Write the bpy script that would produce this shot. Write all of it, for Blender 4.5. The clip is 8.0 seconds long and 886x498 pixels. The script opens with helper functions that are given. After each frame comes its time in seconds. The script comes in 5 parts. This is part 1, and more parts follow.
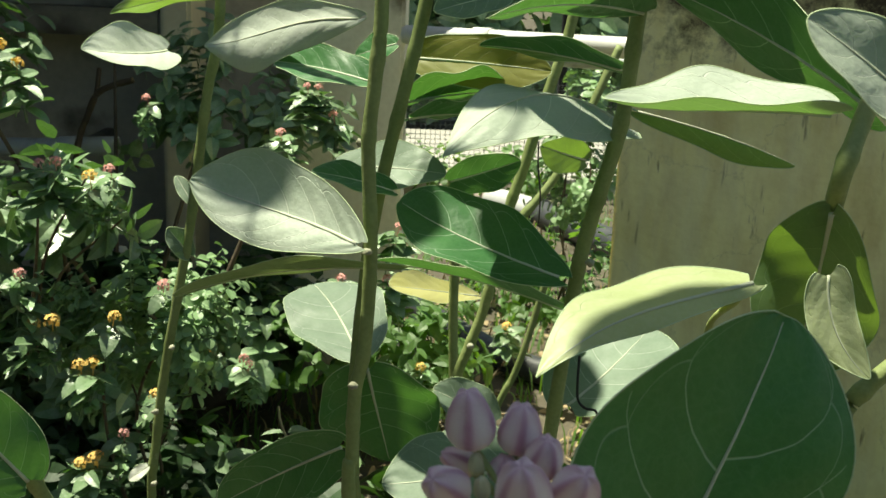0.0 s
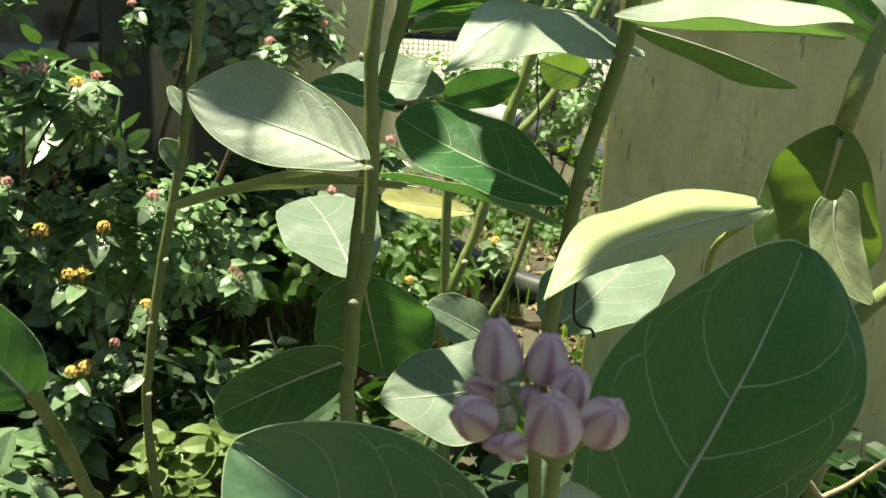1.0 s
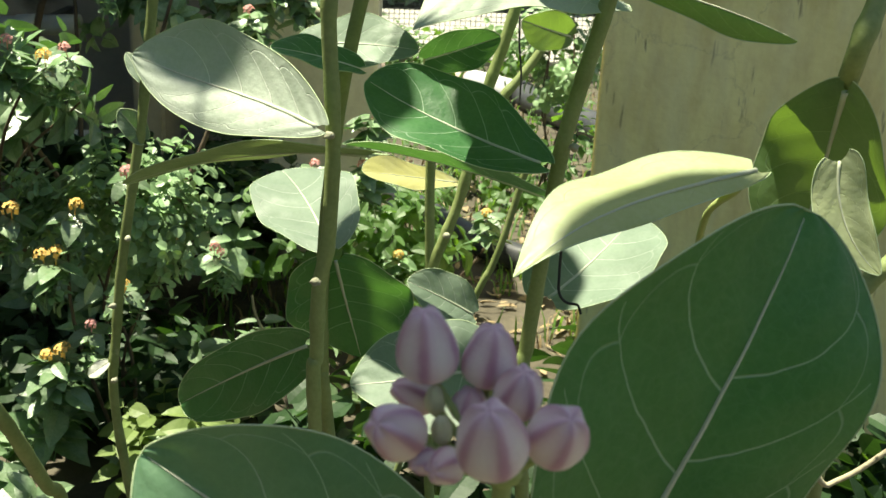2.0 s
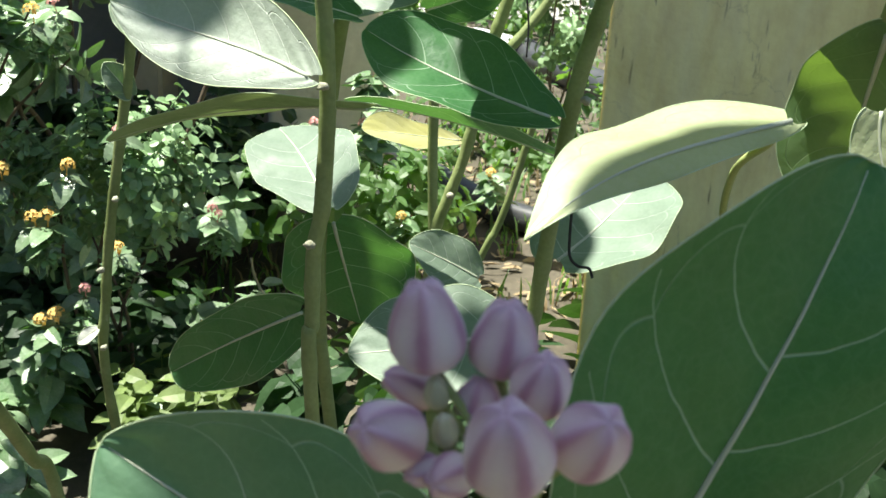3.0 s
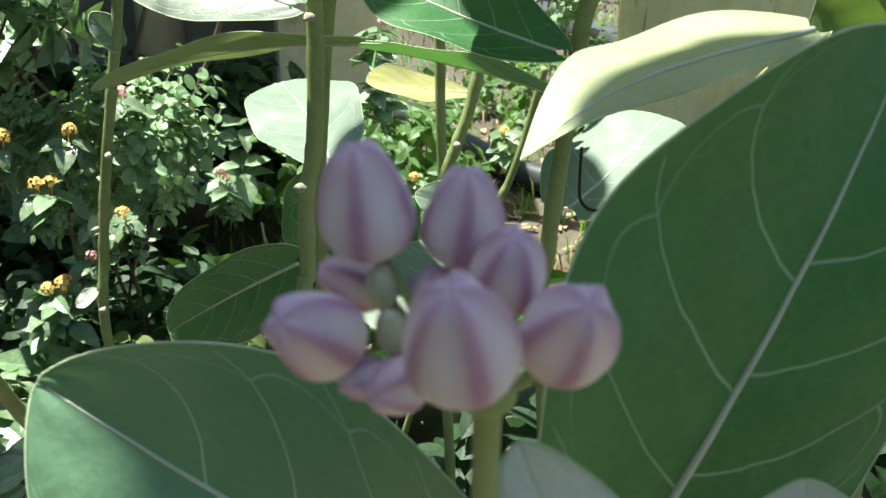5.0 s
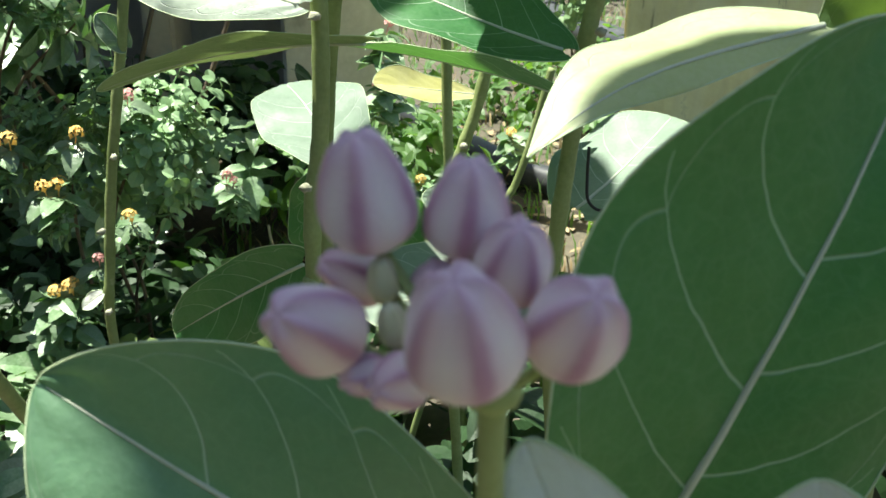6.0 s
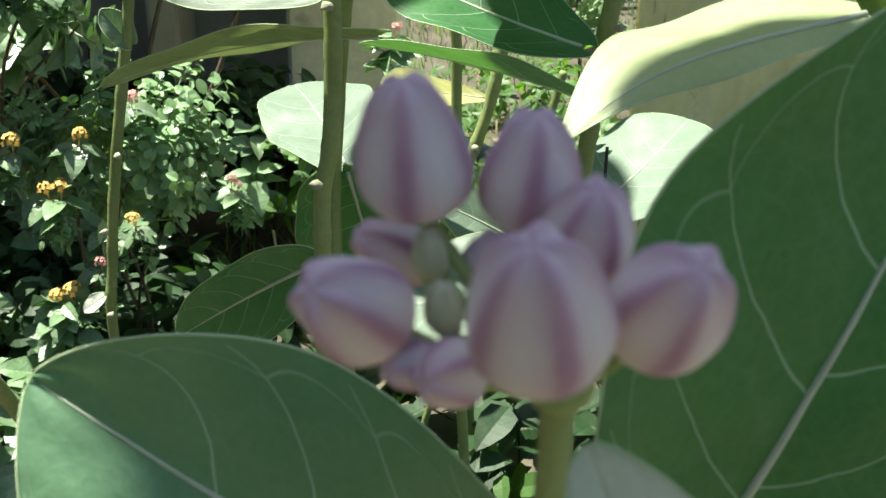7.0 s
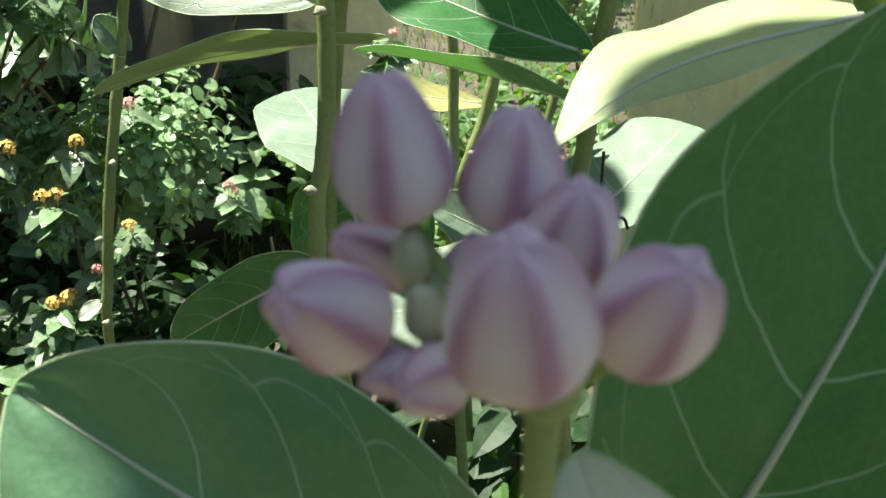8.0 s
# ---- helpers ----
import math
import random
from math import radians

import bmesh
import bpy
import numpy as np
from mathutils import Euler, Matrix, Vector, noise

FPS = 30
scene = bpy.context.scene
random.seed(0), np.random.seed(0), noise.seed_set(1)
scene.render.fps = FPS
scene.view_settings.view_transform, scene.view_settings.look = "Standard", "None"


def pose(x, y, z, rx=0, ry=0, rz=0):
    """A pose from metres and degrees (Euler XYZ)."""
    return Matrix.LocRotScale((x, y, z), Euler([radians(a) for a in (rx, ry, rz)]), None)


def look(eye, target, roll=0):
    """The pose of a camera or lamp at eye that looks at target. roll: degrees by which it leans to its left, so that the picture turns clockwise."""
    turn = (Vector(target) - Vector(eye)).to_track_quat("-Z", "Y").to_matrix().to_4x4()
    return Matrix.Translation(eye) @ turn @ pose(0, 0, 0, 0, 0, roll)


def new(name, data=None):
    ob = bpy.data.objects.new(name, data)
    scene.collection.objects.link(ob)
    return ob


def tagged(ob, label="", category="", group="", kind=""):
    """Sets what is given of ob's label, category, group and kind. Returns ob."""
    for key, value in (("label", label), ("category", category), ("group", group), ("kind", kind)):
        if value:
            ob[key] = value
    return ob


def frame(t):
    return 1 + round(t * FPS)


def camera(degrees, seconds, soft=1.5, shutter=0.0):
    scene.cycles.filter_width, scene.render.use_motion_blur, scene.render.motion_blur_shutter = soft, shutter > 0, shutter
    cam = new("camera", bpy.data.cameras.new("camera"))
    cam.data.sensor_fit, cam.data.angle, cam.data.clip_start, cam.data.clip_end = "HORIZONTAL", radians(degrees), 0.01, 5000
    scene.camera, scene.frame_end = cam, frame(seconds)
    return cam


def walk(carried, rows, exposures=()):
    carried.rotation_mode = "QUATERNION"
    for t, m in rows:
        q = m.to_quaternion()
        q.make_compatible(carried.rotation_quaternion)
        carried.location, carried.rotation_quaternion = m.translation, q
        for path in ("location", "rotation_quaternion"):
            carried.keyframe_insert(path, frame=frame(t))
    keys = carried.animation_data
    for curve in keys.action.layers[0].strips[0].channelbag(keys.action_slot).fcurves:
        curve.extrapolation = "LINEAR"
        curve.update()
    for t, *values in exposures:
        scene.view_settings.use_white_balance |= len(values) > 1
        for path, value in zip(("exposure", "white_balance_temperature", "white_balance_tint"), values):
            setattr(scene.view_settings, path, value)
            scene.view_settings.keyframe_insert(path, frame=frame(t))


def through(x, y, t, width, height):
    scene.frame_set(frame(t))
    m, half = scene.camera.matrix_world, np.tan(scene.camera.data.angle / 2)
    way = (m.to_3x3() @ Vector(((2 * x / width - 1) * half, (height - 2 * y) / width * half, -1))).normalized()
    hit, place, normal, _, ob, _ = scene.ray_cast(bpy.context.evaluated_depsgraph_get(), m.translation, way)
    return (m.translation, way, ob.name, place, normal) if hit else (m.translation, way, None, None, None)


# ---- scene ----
cam = camera(46.0, 8.0, soft=1.5)
cam.data.dof.use_dof = True
cam.data.dof.focus_distance = 0.95
cam.data.dof.aperture_fstop = 26.0
ROWS = [
    (0, 0.0026, -0.0027, 1.3062, 75.79, -2.17, -0.34),
    (0.5, -0.0111, 0.0001, 1.3248, 73.71, -3.33, -0.20),
    (1, -0.0141, 0.0059, 1.3094, 70.97, -3.21, -0.98),
    (1.5, 0.0017, 0.0334, 1.2947, 70.29, -2.62, -1.55),
    (2.8, 0.0168, 0.1308, 1.2691, 67.69, -2.14, -1.07),
    (3, 0.0156, 0.1336, 1.2633, 67.38, -2.18, -1.20),
    (3.5, 0.0197, 0.1435, 1.2483, 67.10, -2.22, -1.37),
    (4, 0.0309, 0.1609, 1.2393, 66.65, -1.62, -1.32),
    (4.5, 0.0361, 0.1681, 1.2350, 65.98, -0.82, -1.04),
    (5, 0.0324, 0.1698, 1.2252, 65.68, -0.45, -0.73),
    (6.5, 0.0336, 0.1833, 1.2172, 66.08, -0.26, -0.21),
    (7, 0.0246, 0.1979, 1.2032, 66.37, -0.51, -0.10),
    (7.5, 0.0157, 0.2018, 1.1979, 66.53, -0.20, -0.40),
    (8, 0.0275, 0.2026, 1.2007, 66.71, -0.29, -0.23),
]
EXPOSURES = [(0.0, 1.08, 7400, -5), (1.0, 1.30, 7800, -8), (1.7, 1.42, 7700, -5), (2.8, 1.60, 6500, 5), (5.0, 1.74, 6400, 3), (8.0, 1.66, 6700, -1)]
walk(cam, [(t, pose(x, y, z, rx, ry, rz)) for t, x, y, z, rx, ry, rz in ROWS], EXPOSURES)

# ---- daylight: very high sun from the left and a little ahead ----
SUN_EL, SUN_AZ = 74.0, -65.0          # azimuth from +y, to the right
to_sun = Vector((math.sin(radians(SUN_AZ)) * math.cos(radians(SUN_EL)),
                 math.cos(radians(SUN_AZ)) * math.cos(radians(SUN_EL)), math.sin(radians(SUN_EL))))
world = bpy.data.worlds.new("daylight")
scene.world = world
world.use_nodes = True
sky = world.node_tree.nodes.new("ShaderNodeTexSky")
sky.sky_type, sky.sun_disc = "NISHITA", False
sky.sun_elevation, sky.sun_rotation = radians(SUN_EL), radians(SUN_AZ)
back = world.node_tree.nodes["Background"]
back.inputs["Strength"].default_value = 0.047
world.node_tree.links.new(sky.outputs[0], back.inputs[0])
sun = new("sun", bpy.data.lights.new("sun", "SUN"))
sun.data.energy, sun.data.angle, sun.data.color = 4.3, radians(0.5), (1.0, 0.96, 0.88)
sun.matrix_world = look(to_sun * 20, (0, 0, 0))


# ---- materials ----
def material(name, low, high, rough=0.6, scale=8.0, fine=90.0, bump=0.2, through=None, share=0.3, spec=0.4, vary=0.12,
             metal=0.0, spots=None):
    """Colour between low and high over two scales of grain, with fine relief; through: colour of light passing a leaf."""
    m = bpy.data.materials.new(name)
    m.use_nodes = True
    n, l = m.node_tree.nodes, m.node_tree.links
    p, out = n["Principled BSDF"], n["Material Output"]
    co = n.new("ShaderNodeTexCoord")
    big = n.new("ShaderNodeTexNoise")
    big.inputs["Scale"].default_value, big.inputs["Detail"].default_value = scale, 5
    small = n.new("ShaderNodeTexNoise")
    small.inputs["Scale"].default_value, small.inputs["Detail"].default_value = fine, 3
    for x in (big, small):
        l.new(co.outputs["Object"], x.inputs["Vector"])
    mix = n.new("ShaderNodeMath")
    mix.operation = "MULTIPLY_ADD"
    mix.inputs[1].default_value = 0.45
    l.new(small.outputs[0], mix.inputs[0])
    l.new(big.outputs[0], mix.inputs[2])
    ramp = n.new("ShaderNodeValToRGB")
    ramp.color_ramp.elements[0].position, ramp.color_ramp.elements[0].color = 0.48, (*low, 1)
    ramp.color_ramp.elements[1].position, ramp.color_ramp.elements[1].color = 0.98, (*high, 1)
    l.new(mix.outputs[0], ramp.inputs[0])
    info = n.new("ShaderNodeObjectInfo")
    hue = n.new("ShaderNodeHueSaturation")
    rng = n.new("ShaderNodeMapRange")
    rng.inputs[3].default_value, rng.inputs[4].default_value = 1 - vary, 1 + vary
    l.new(info.outputs["Random"], rng.inputs[0])
    l.new(rng.outputs[0], hue.inputs["Value"])
    l.new(ramp.outputs[0], hue.inputs["Color"])
    colour = hue.outputs[0]
    if spots:
        vor = n.new("ShaderNodeTexNoise")
        vor.inputs["Scale"].default_value, vor.inputs["Detail"].default_value = spots[1], 6
        l.new(co.outputs["Object"], vor.inputs["Vector"])
        sr = n.new("ShaderNodeValToRGB")
        sr.color_ramp.elements[0].position, sr.color_ramp.elements[1].position = spots[2], spots[2] + 0.12
        l.new(vor.outputs[0], sr.inputs[0])
        blend = n.new("ShaderNodeMix")
        blend.data_type = "RGBA"
        l.new(sr.outputs[0], blend.inputs[0])
        l.new(colour, blend.inputs[6])
        blend.inputs[7].default_value = (*spots[0], 1)
        colour = blend.outputs[2]
    l.new(colour, p.inputs["Base Color"])
    p.inputs["Roughness"].default_value = rough
    p.inputs["Specular IOR Level"].default_value = spec
    p.inputs["Metallic"].default_value = metal
    if bump:
        b = n.new("ShaderNodeBump")
        b.inputs["Strength"].default_value, b.inputs["Distance"].default_value = bump, 0.004
        l.new(mix.outputs[0], b.inputs["Height"])
        l.new(b.outputs[0], p.inputs["Normal"])
    if through:
        tr = n.new("ShaderNodeBsdfTranslucent")
        tr.inputs[0].default_value = (*through, 1)
        sh = n.new("ShaderNodeMixShader")
        sh.inputs[0].default_value = share
        l.new(p.outputs[0], sh.inputs[1])
        l.new(tr.outputs[0], sh.inputs[2])
        l.new(sh.outputs[0], out.inputs[0])
    return m


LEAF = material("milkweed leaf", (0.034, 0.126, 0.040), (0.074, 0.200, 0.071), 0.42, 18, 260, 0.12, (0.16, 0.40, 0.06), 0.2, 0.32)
# LEAF copy for leaves lit from behind, their glow put into the colour
LEAF_BACKLIT = material("leaf brightened for light from behind", (0.085, 0.175, 0.06), (0.17, 0.26, 0.11), 0.48, 18, 260, 0.12, (0.28, 0.47, 0.05), 0.30, 0.7)
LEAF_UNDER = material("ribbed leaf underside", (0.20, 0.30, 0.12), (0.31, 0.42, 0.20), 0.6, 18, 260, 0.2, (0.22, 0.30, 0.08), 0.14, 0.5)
# three lit copies of LEAF: sunlight and glare put into a paler base colour
LEAF_SUN_PALE = material("waxy leaf paled for sun", (0.145, 0.20, 0.145), (0.22, 0.285, 0.215), 0.58, 18, 260, 0.15, (0.22, 0.46, 0.06), 0.2, 0.35)
LEAF_SUN = material("waxy leaf lightened for sun", (0.34, 0.40, 0.32), (0.47, 0.52, 0.44), 0.58, 18, 260, 0.2, (0.22, 0.46, 0.06), 0.2, 0.6)
LEAF_SUN_WHITE = material("waxy leaf whitened for sun", (0.52, 0.57, 0.49), (0.66, 0.70, 0.62), 0.55, 18, 260, 0.2, (0.22, 0.46, 0.06), 0.2, 0.7)
# LEAF copy with the sheen of the sky put into its colour
LEAF_MID = material("green leaf lightened for sheen", (0.082, 0.18, 0.094), (0.142, 0.262, 0.144), 0.42, 18, 260, 0.14, (0.16, 0.40, 0.06), 0.2, 0.7)
LEAF_LIGHT = material("light milkweed leaf", (0.38, 0.44, 0.22), (0.50, 0.55, 0.34), 0.5, 14, 260, 0.2, (0.45, 0.55, 0.04), 0.3, 0.5)
LEAF_YOUNG = material("downy young leaf", (0.66, 0.67, 0.60), (0.78, 0.79, 0.72), 0.85, 30, 500, 0.25, (0.3, 0.45, 0.1), 0.15, 0.2)
LEAF_OLIVE = material("olive leaf", (0.20, 0.21, 0.03), (0.30, 0.29, 0.06), 0.5, 14, 200, 0.15, (0.45, 0.42, 0.03), 0.3)
LEAF_YELLOW = material("yellowing leaf", (0.64, 0.62, 0.22), (0.74, 0.71, 0.36), 0.5, 14, 200, 0.15, (0.6, 0.5, 0.04), 0.35)
VEIN = material("leaf vein", (0.46, 0.50, 0.36), (0.58, 0.60, 0.47), 0.5, 30, 300, 0.1, vary=0.05)
RIM = material("leaf rim", (0.40, 0.50, 0.28), (0.50, 0.60, 0.38), 0.5, 30, 300, 0.1, vary=0.05)
STEM = material("milkweed stem", (0.175, 0.225, 0.075), (0.29, 0.345, 0.14), 0.6, 22, 240, 0.3, spots=((0.42, 0.42, 0.32), 55, 0.68))
SCAR = material("corky scar", (0.24, 0.24, 0.16), (0.44, 0.43, 0.33), 0.8, 120, 600, 0.5)
STEM_YOUNG = material("young stem", (0.27, 0.33, 0.11), (0.38, 0.44, 0.18), 0.7, 30, 400, 0.2)
BUD_GREEN = material("green bud", (0.55, 0.56, 0.36), (0.66, 0.66, 0.48), 0.6, 60, 500, 0.15)
DRYWOOD = material("dry wood", (0.34, 0.29, 0.18), (0.52, 0.46, 0.32), 0.8, 30, 300, 0.4)
BLACK = material("black cord", (0.010, 0.010, 0.010), (0.03, 0.028, 0.025), 0.6, 30, 300, 0.2)
LANTANA = material("lantana leaf", (0.10, 0.20, 0.075), (0.30, 0.39, 0.25), 0.34, 20, 220, 0.5, (0.14, 0.34, 0.03), 0.16, 0.7, 0.35)
WEED = material("fresh weed leaf", (0.06, 0.13, 0.035), (0.12, 0.21, 0.065), 0.5, 20, 220, 0.3, (0.25, 0.5, 0.04), 0.3, 0.5, 0.25)
WEED_YELLOW = material("yellowish weed leaf", (0.11, 0.165, 0.05), (0.20, 0.26, 0.09), 0.5, 20, 220, 0.3, (0.28, 0.42, 0.05), 0.25, 0.4, 0.25)
# near-black leaf colour, with the deep shade under the plants put into it
LEAF_DEEP_SHADE = material("leaf darkened for deep shade", (0.013, 0.034, 0.011), (0.034, 0.075, 0.026), 0.55, 20, 220, 0.3, (0.1, 0.25, 0.03), 0.15, 0.4, 0.25)
SMALL = material("small round leaf", (0.19, 0.32, 0.14), (0.31, 0.44, 0.24), 0.45, 20, 220, 0.2, (0.2, 0.35, 0.06), 0.2, 0.5, 0.25)
TWIG = material("brown branch", (0.06, 0.045, 0.03), (0.16, 0.12, 0.08), 0.85, 20, 200, 0.5)
PETAL_ORANGE = material("orange petal", (0.84, 0.40, 0.06), (0.90, 0.78, 0.32), 0.6, 60, 300, 0.1, (0.9, 0.5, 0.05), 0.25)
PETAL_PINK = material("pink petal", (0.72, 0.26, 0.27), (0.85, 0.55, 0.50), 0.6, 60, 300, 0.1, (0.9, 0.4, 0.3), 0.25)
PLASTER = material("cream plaster", (0.52, 0.48, 0.36), (0.68, 0.63, 0.48), 0.9, 3, 40, 0.5)
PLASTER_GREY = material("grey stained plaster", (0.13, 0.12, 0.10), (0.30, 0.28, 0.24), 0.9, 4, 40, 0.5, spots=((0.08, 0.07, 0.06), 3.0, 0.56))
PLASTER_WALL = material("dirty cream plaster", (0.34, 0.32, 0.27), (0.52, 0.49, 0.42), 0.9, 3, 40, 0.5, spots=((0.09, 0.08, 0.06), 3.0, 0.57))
PLASTER_PIER = material("weathered whitish plaster", (0.56, 0.54, 0.48), (0.78, 0.76, 0.70), 0.9, 5, 50, 0.5, spots=((0.14, 0.12, 0.09), 4.0, 0.58))
PVC = material("grey plastic pipe", (0.38, 0.43, 0.45), (0.50, 0.55, 0.57), 0.45, 5, 60, 0.1, spots=((0.15, 0.14, 0.12), 6, 0.6))
PVC_WHITE = material("weathered white pipe", (0.50, 0.50, 0.50), (0.66, 0.66, 0.66), 0.5, 6, 80, 0.1, spots=((0.3, 0.28, 0.25), 8, 0.62))
PIPE_PINK = material("weathered pinkish pipe", (0.40, 0.30, 0.26), (0.58, 0.48, 0.44), 0.7, 6, 80, 0.3)
RUBBER = material("black plastic pipe", (0.028, 0.030, 0.033), (0.085, 0.088, 0.09), 0.42, 10, 100, 0.2)
WIRE = material("galvanised wire", (0.10, 0.10, 0.10), (0.20, 0.20, 0.20), 0.5, 10, 100, 0.1, metal=0.3)
SOIL = material("soil with dry litter", (0.045, 0.039, 0.028), (0.12, 0.103, 0.074), 0.95, 3, 45, 0.9, spots=((0.13, 0.115, 0.075), 25, 0.62))
CONCRETE = material("pale concrete path", (0.30, 0.29, 0.26), (0.44, 0.42, 0.38), 0.9, 2, 40, 0.3)
LITTER = material("dry leaf litter", (0.22, 0.16, 0.09), (0.42, 0.33, 0.20), 0.9, 20, 200, 0.3, vary=0.35)


def veined(m, pale, amount=0.6, coat=0.55, loops=0.7, sunken=0.5):
    """Adds side veins to a leaf material along the leaf's own coordinates: pale arcs from the midrib to the margin,
    slightly sunken, and a faint net between them."""
    n, l = m.node_tree.nodes, m.node_tree.links
    p = n["Principled BSDF"]
    base = p.inputs["Base Color"].links[0].from_socket

    def op(kind, a, b=None, c=None):
        x = n.new("ShaderNodeMath")
        x.operation = kind
        for k, val in enumerate((a, b, c)):
            if val is None:
                continue
            if isinstance(val, (int, float)):
                x.inputs[k].default_value = val
            else:
                l.new(val, x.inputs[k])
        return x.outputs[0]

    uv = n.new("ShaderNodeUVMap")
    sep = n.new("ShaderNodeSeparateXYZ")
    l.new(uv.outputs[0], sep.inputs[0])
    co = n.new("ShaderNodeTexCoord")
    wob = n.new("ShaderNodeTexNoise")
    wob.inputs["Scale"].default_value = 45
    l.new(co.outputs["Object"], wob.inputs["Vector"])
    u = op("MULTIPLY_ADD", sep.outputs[0], 2.0, -1.0)
    w = op("ABSOLUTE", u)
    side = op("MULTIPLY", op("GREATER_THAN", u, 0.0), 0.03)
    bend = op("ADD", op("MULTIPLY", w, 0.14), op("MULTIPLY", op("MULTIPLY", w, w), 0.18))
    v = op("SUBTRACT", op("SUBTRACT", op("SUBTRACT", sep.outputs[1], 0.07), side), bend)
    v = op("MULTIPLY_ADD", wob.outputs[0], 0.02, op("SUBTRACT", v, 0.01))
    f = op("FRACT", op("DIVIDE", v, 0.185))
    d = op("MINIMUM", f, op("SUBTRACT", 1.0, f))
    wide = op("MULTIPLY_ADD", w, -0.012, 0.023)
    line = op("SUBTRACT", 1.0, op("MINIMUM", 1.0, op("DIVIDE", d, wide)))
    line = op("MINIMUM", 1.0, op("MULTIPLY", line, 1.6))
    line = op("MULTIPLY", line, op("LESS_THAN", w, 0.93))
    line = op("MULTIPLY", line, op("GREATER_THAN", v, -0.05))
    line = op("MULTIPLY", line, op("LESS_THAN", v, 0.70))
    # loops that join the side veins near the margin
    loop = op("ABSOLUTE", op("SUBTRACT", w, op("MULTIPLY_ADD", op("SINE", op("MULTIPLY", f, math.pi)), 0.10, 0.76)))
    loop = op("MULTIPLY", op("SUBTRACT", 1.0, op("MINIMUM", 1.0, op("DIVIDE", loop, 0.010))), loops)
    net = n.new("ShaderNodeTexVoronoi")
    net.feature = "DISTANCE_TO_EDGE"
    net.inputs["Scale"].default_value = 150
    l.new(co.outputs["Object"], net.inputs["Vector"])
    mesh = op("MULTIPLY", op("SUBTRACT", 1.0, op("MINIMUM", 1.0, op("DIVIDE", net.outputs[0], 0.05))), 0.07)
    net2 = n.new("ShaderNodeTexVoronoi")
    net2.feature = "DISTANCE_TO_EDGE"
    net2.inputs["Scale"].default_value = 52
    l.new(co.outputs["Object"], net2.inputs["Vector"])
    mesh = op("MAXIMUM", mesh, op("MULTIPLY", op("SUBTRACT", 1.0, op("MINIMUM", 1.0, op("DIVIDE", net2.outputs[0], 0.04))), 0.05))
    total = op("MINIMUM", 1.0, op("ADD", op("MAXIMUM", line, loop), mesh))
    mix = n.new("ShaderNodeMix")
    mix.data_type = "RGBA"
    l.new(op("MULTIPLY", total, amount), mix.inputs[0])
    l.new(base, mix.inputs[6])
    mix.inputs[7].default_value = (*pale, 1)
    l.new(mix.outputs[2], p.inputs["Base Color"])
    bump = n.new("ShaderNodeBump")
    bump.inputs["Strength"].default_value, bump.inputs["Distance"].default_value = sunken, 0.0014
    crease = n.new("ShaderNodeTexNoise")
    crease.inputs["Scale"].default_value, crease.inputs["Detail"].default_value = 95, 4
    l.new(co.outputs["Object"], crease.inputs["Vector"])
    relief = op("MULTIPLY_ADD", crease.outputs[0], 0.9, op("MULTIPLY_ADD", mesh, 0.4, op("MAXIMUM", line, loop)))
    l.new(relief, bump.inputs["Height"])
    if p.inputs["Normal"].links:
        l.new(p.inputs["Normal"].links[0].from_socket, bump.inputs["Normal"])
    l.new(bump.outputs[0], p.inputs["Normal"])
    p.inputs["Coat Weight"].default_value, p.inputs["Coat Roughness"].default_value = coat, 0.48
    p.inputs["Coat IOR"].default_value = 1.6
    rough = n.new("ShaderNodeMapRange")
    rough.inputs[1].default_value, rough.inputs[2].default_value = 0.3, 0.7
    rough.inputs[3].default_value, rough.inputs[4].default_value = p.inputs["Roughness"].default_value - 0.1, p.inputs["Roughness"].default_value + 0.12
    l.new(wob.outputs[0], rough.inputs[0])
    l.new(rough.outputs[0], p.inputs["Roughness"])


veined(LEAF, (0.42, 0.56, 0.39), 0.8, 0.06)
veined(LEAF_BACKLIT, (0.36, 0.47, 0.26), 0.5, 0.3)
veined(LEAF_UNDER, (0.44, 0.50, 0.30), 0.9, 0.1)
veined(LEAF_SUN, (0.74, 0.77, 0.68), 0.8, 0.15, 0.5, 0.65)
veined(LEAF_SUN_WHITE, (0.66, 0.70, 0.62), 0.5, 0.2, 0.3, 0.35)
veined(LEAF_MID, (0.46, 0.58, 0.44), 0.9, 0.3)
veined(LEAF_SUN_PALE, (0.56, 0.61, 0.53), 0.8, 0.1, 0.5, 0.5)
veined(LEAF_LIGHT, (0.50, 0.56, 0.34), 0.3, 0.3)
veined(LEAF_YOUNG, (0.42, 0.45, 0.36), 0.4, 0.0)
veined(LEAF_OLIVE, (0.36, 0.36, 0.14))
veined(LEAF_YELLOW, (0.62, 0.58, 0.30))


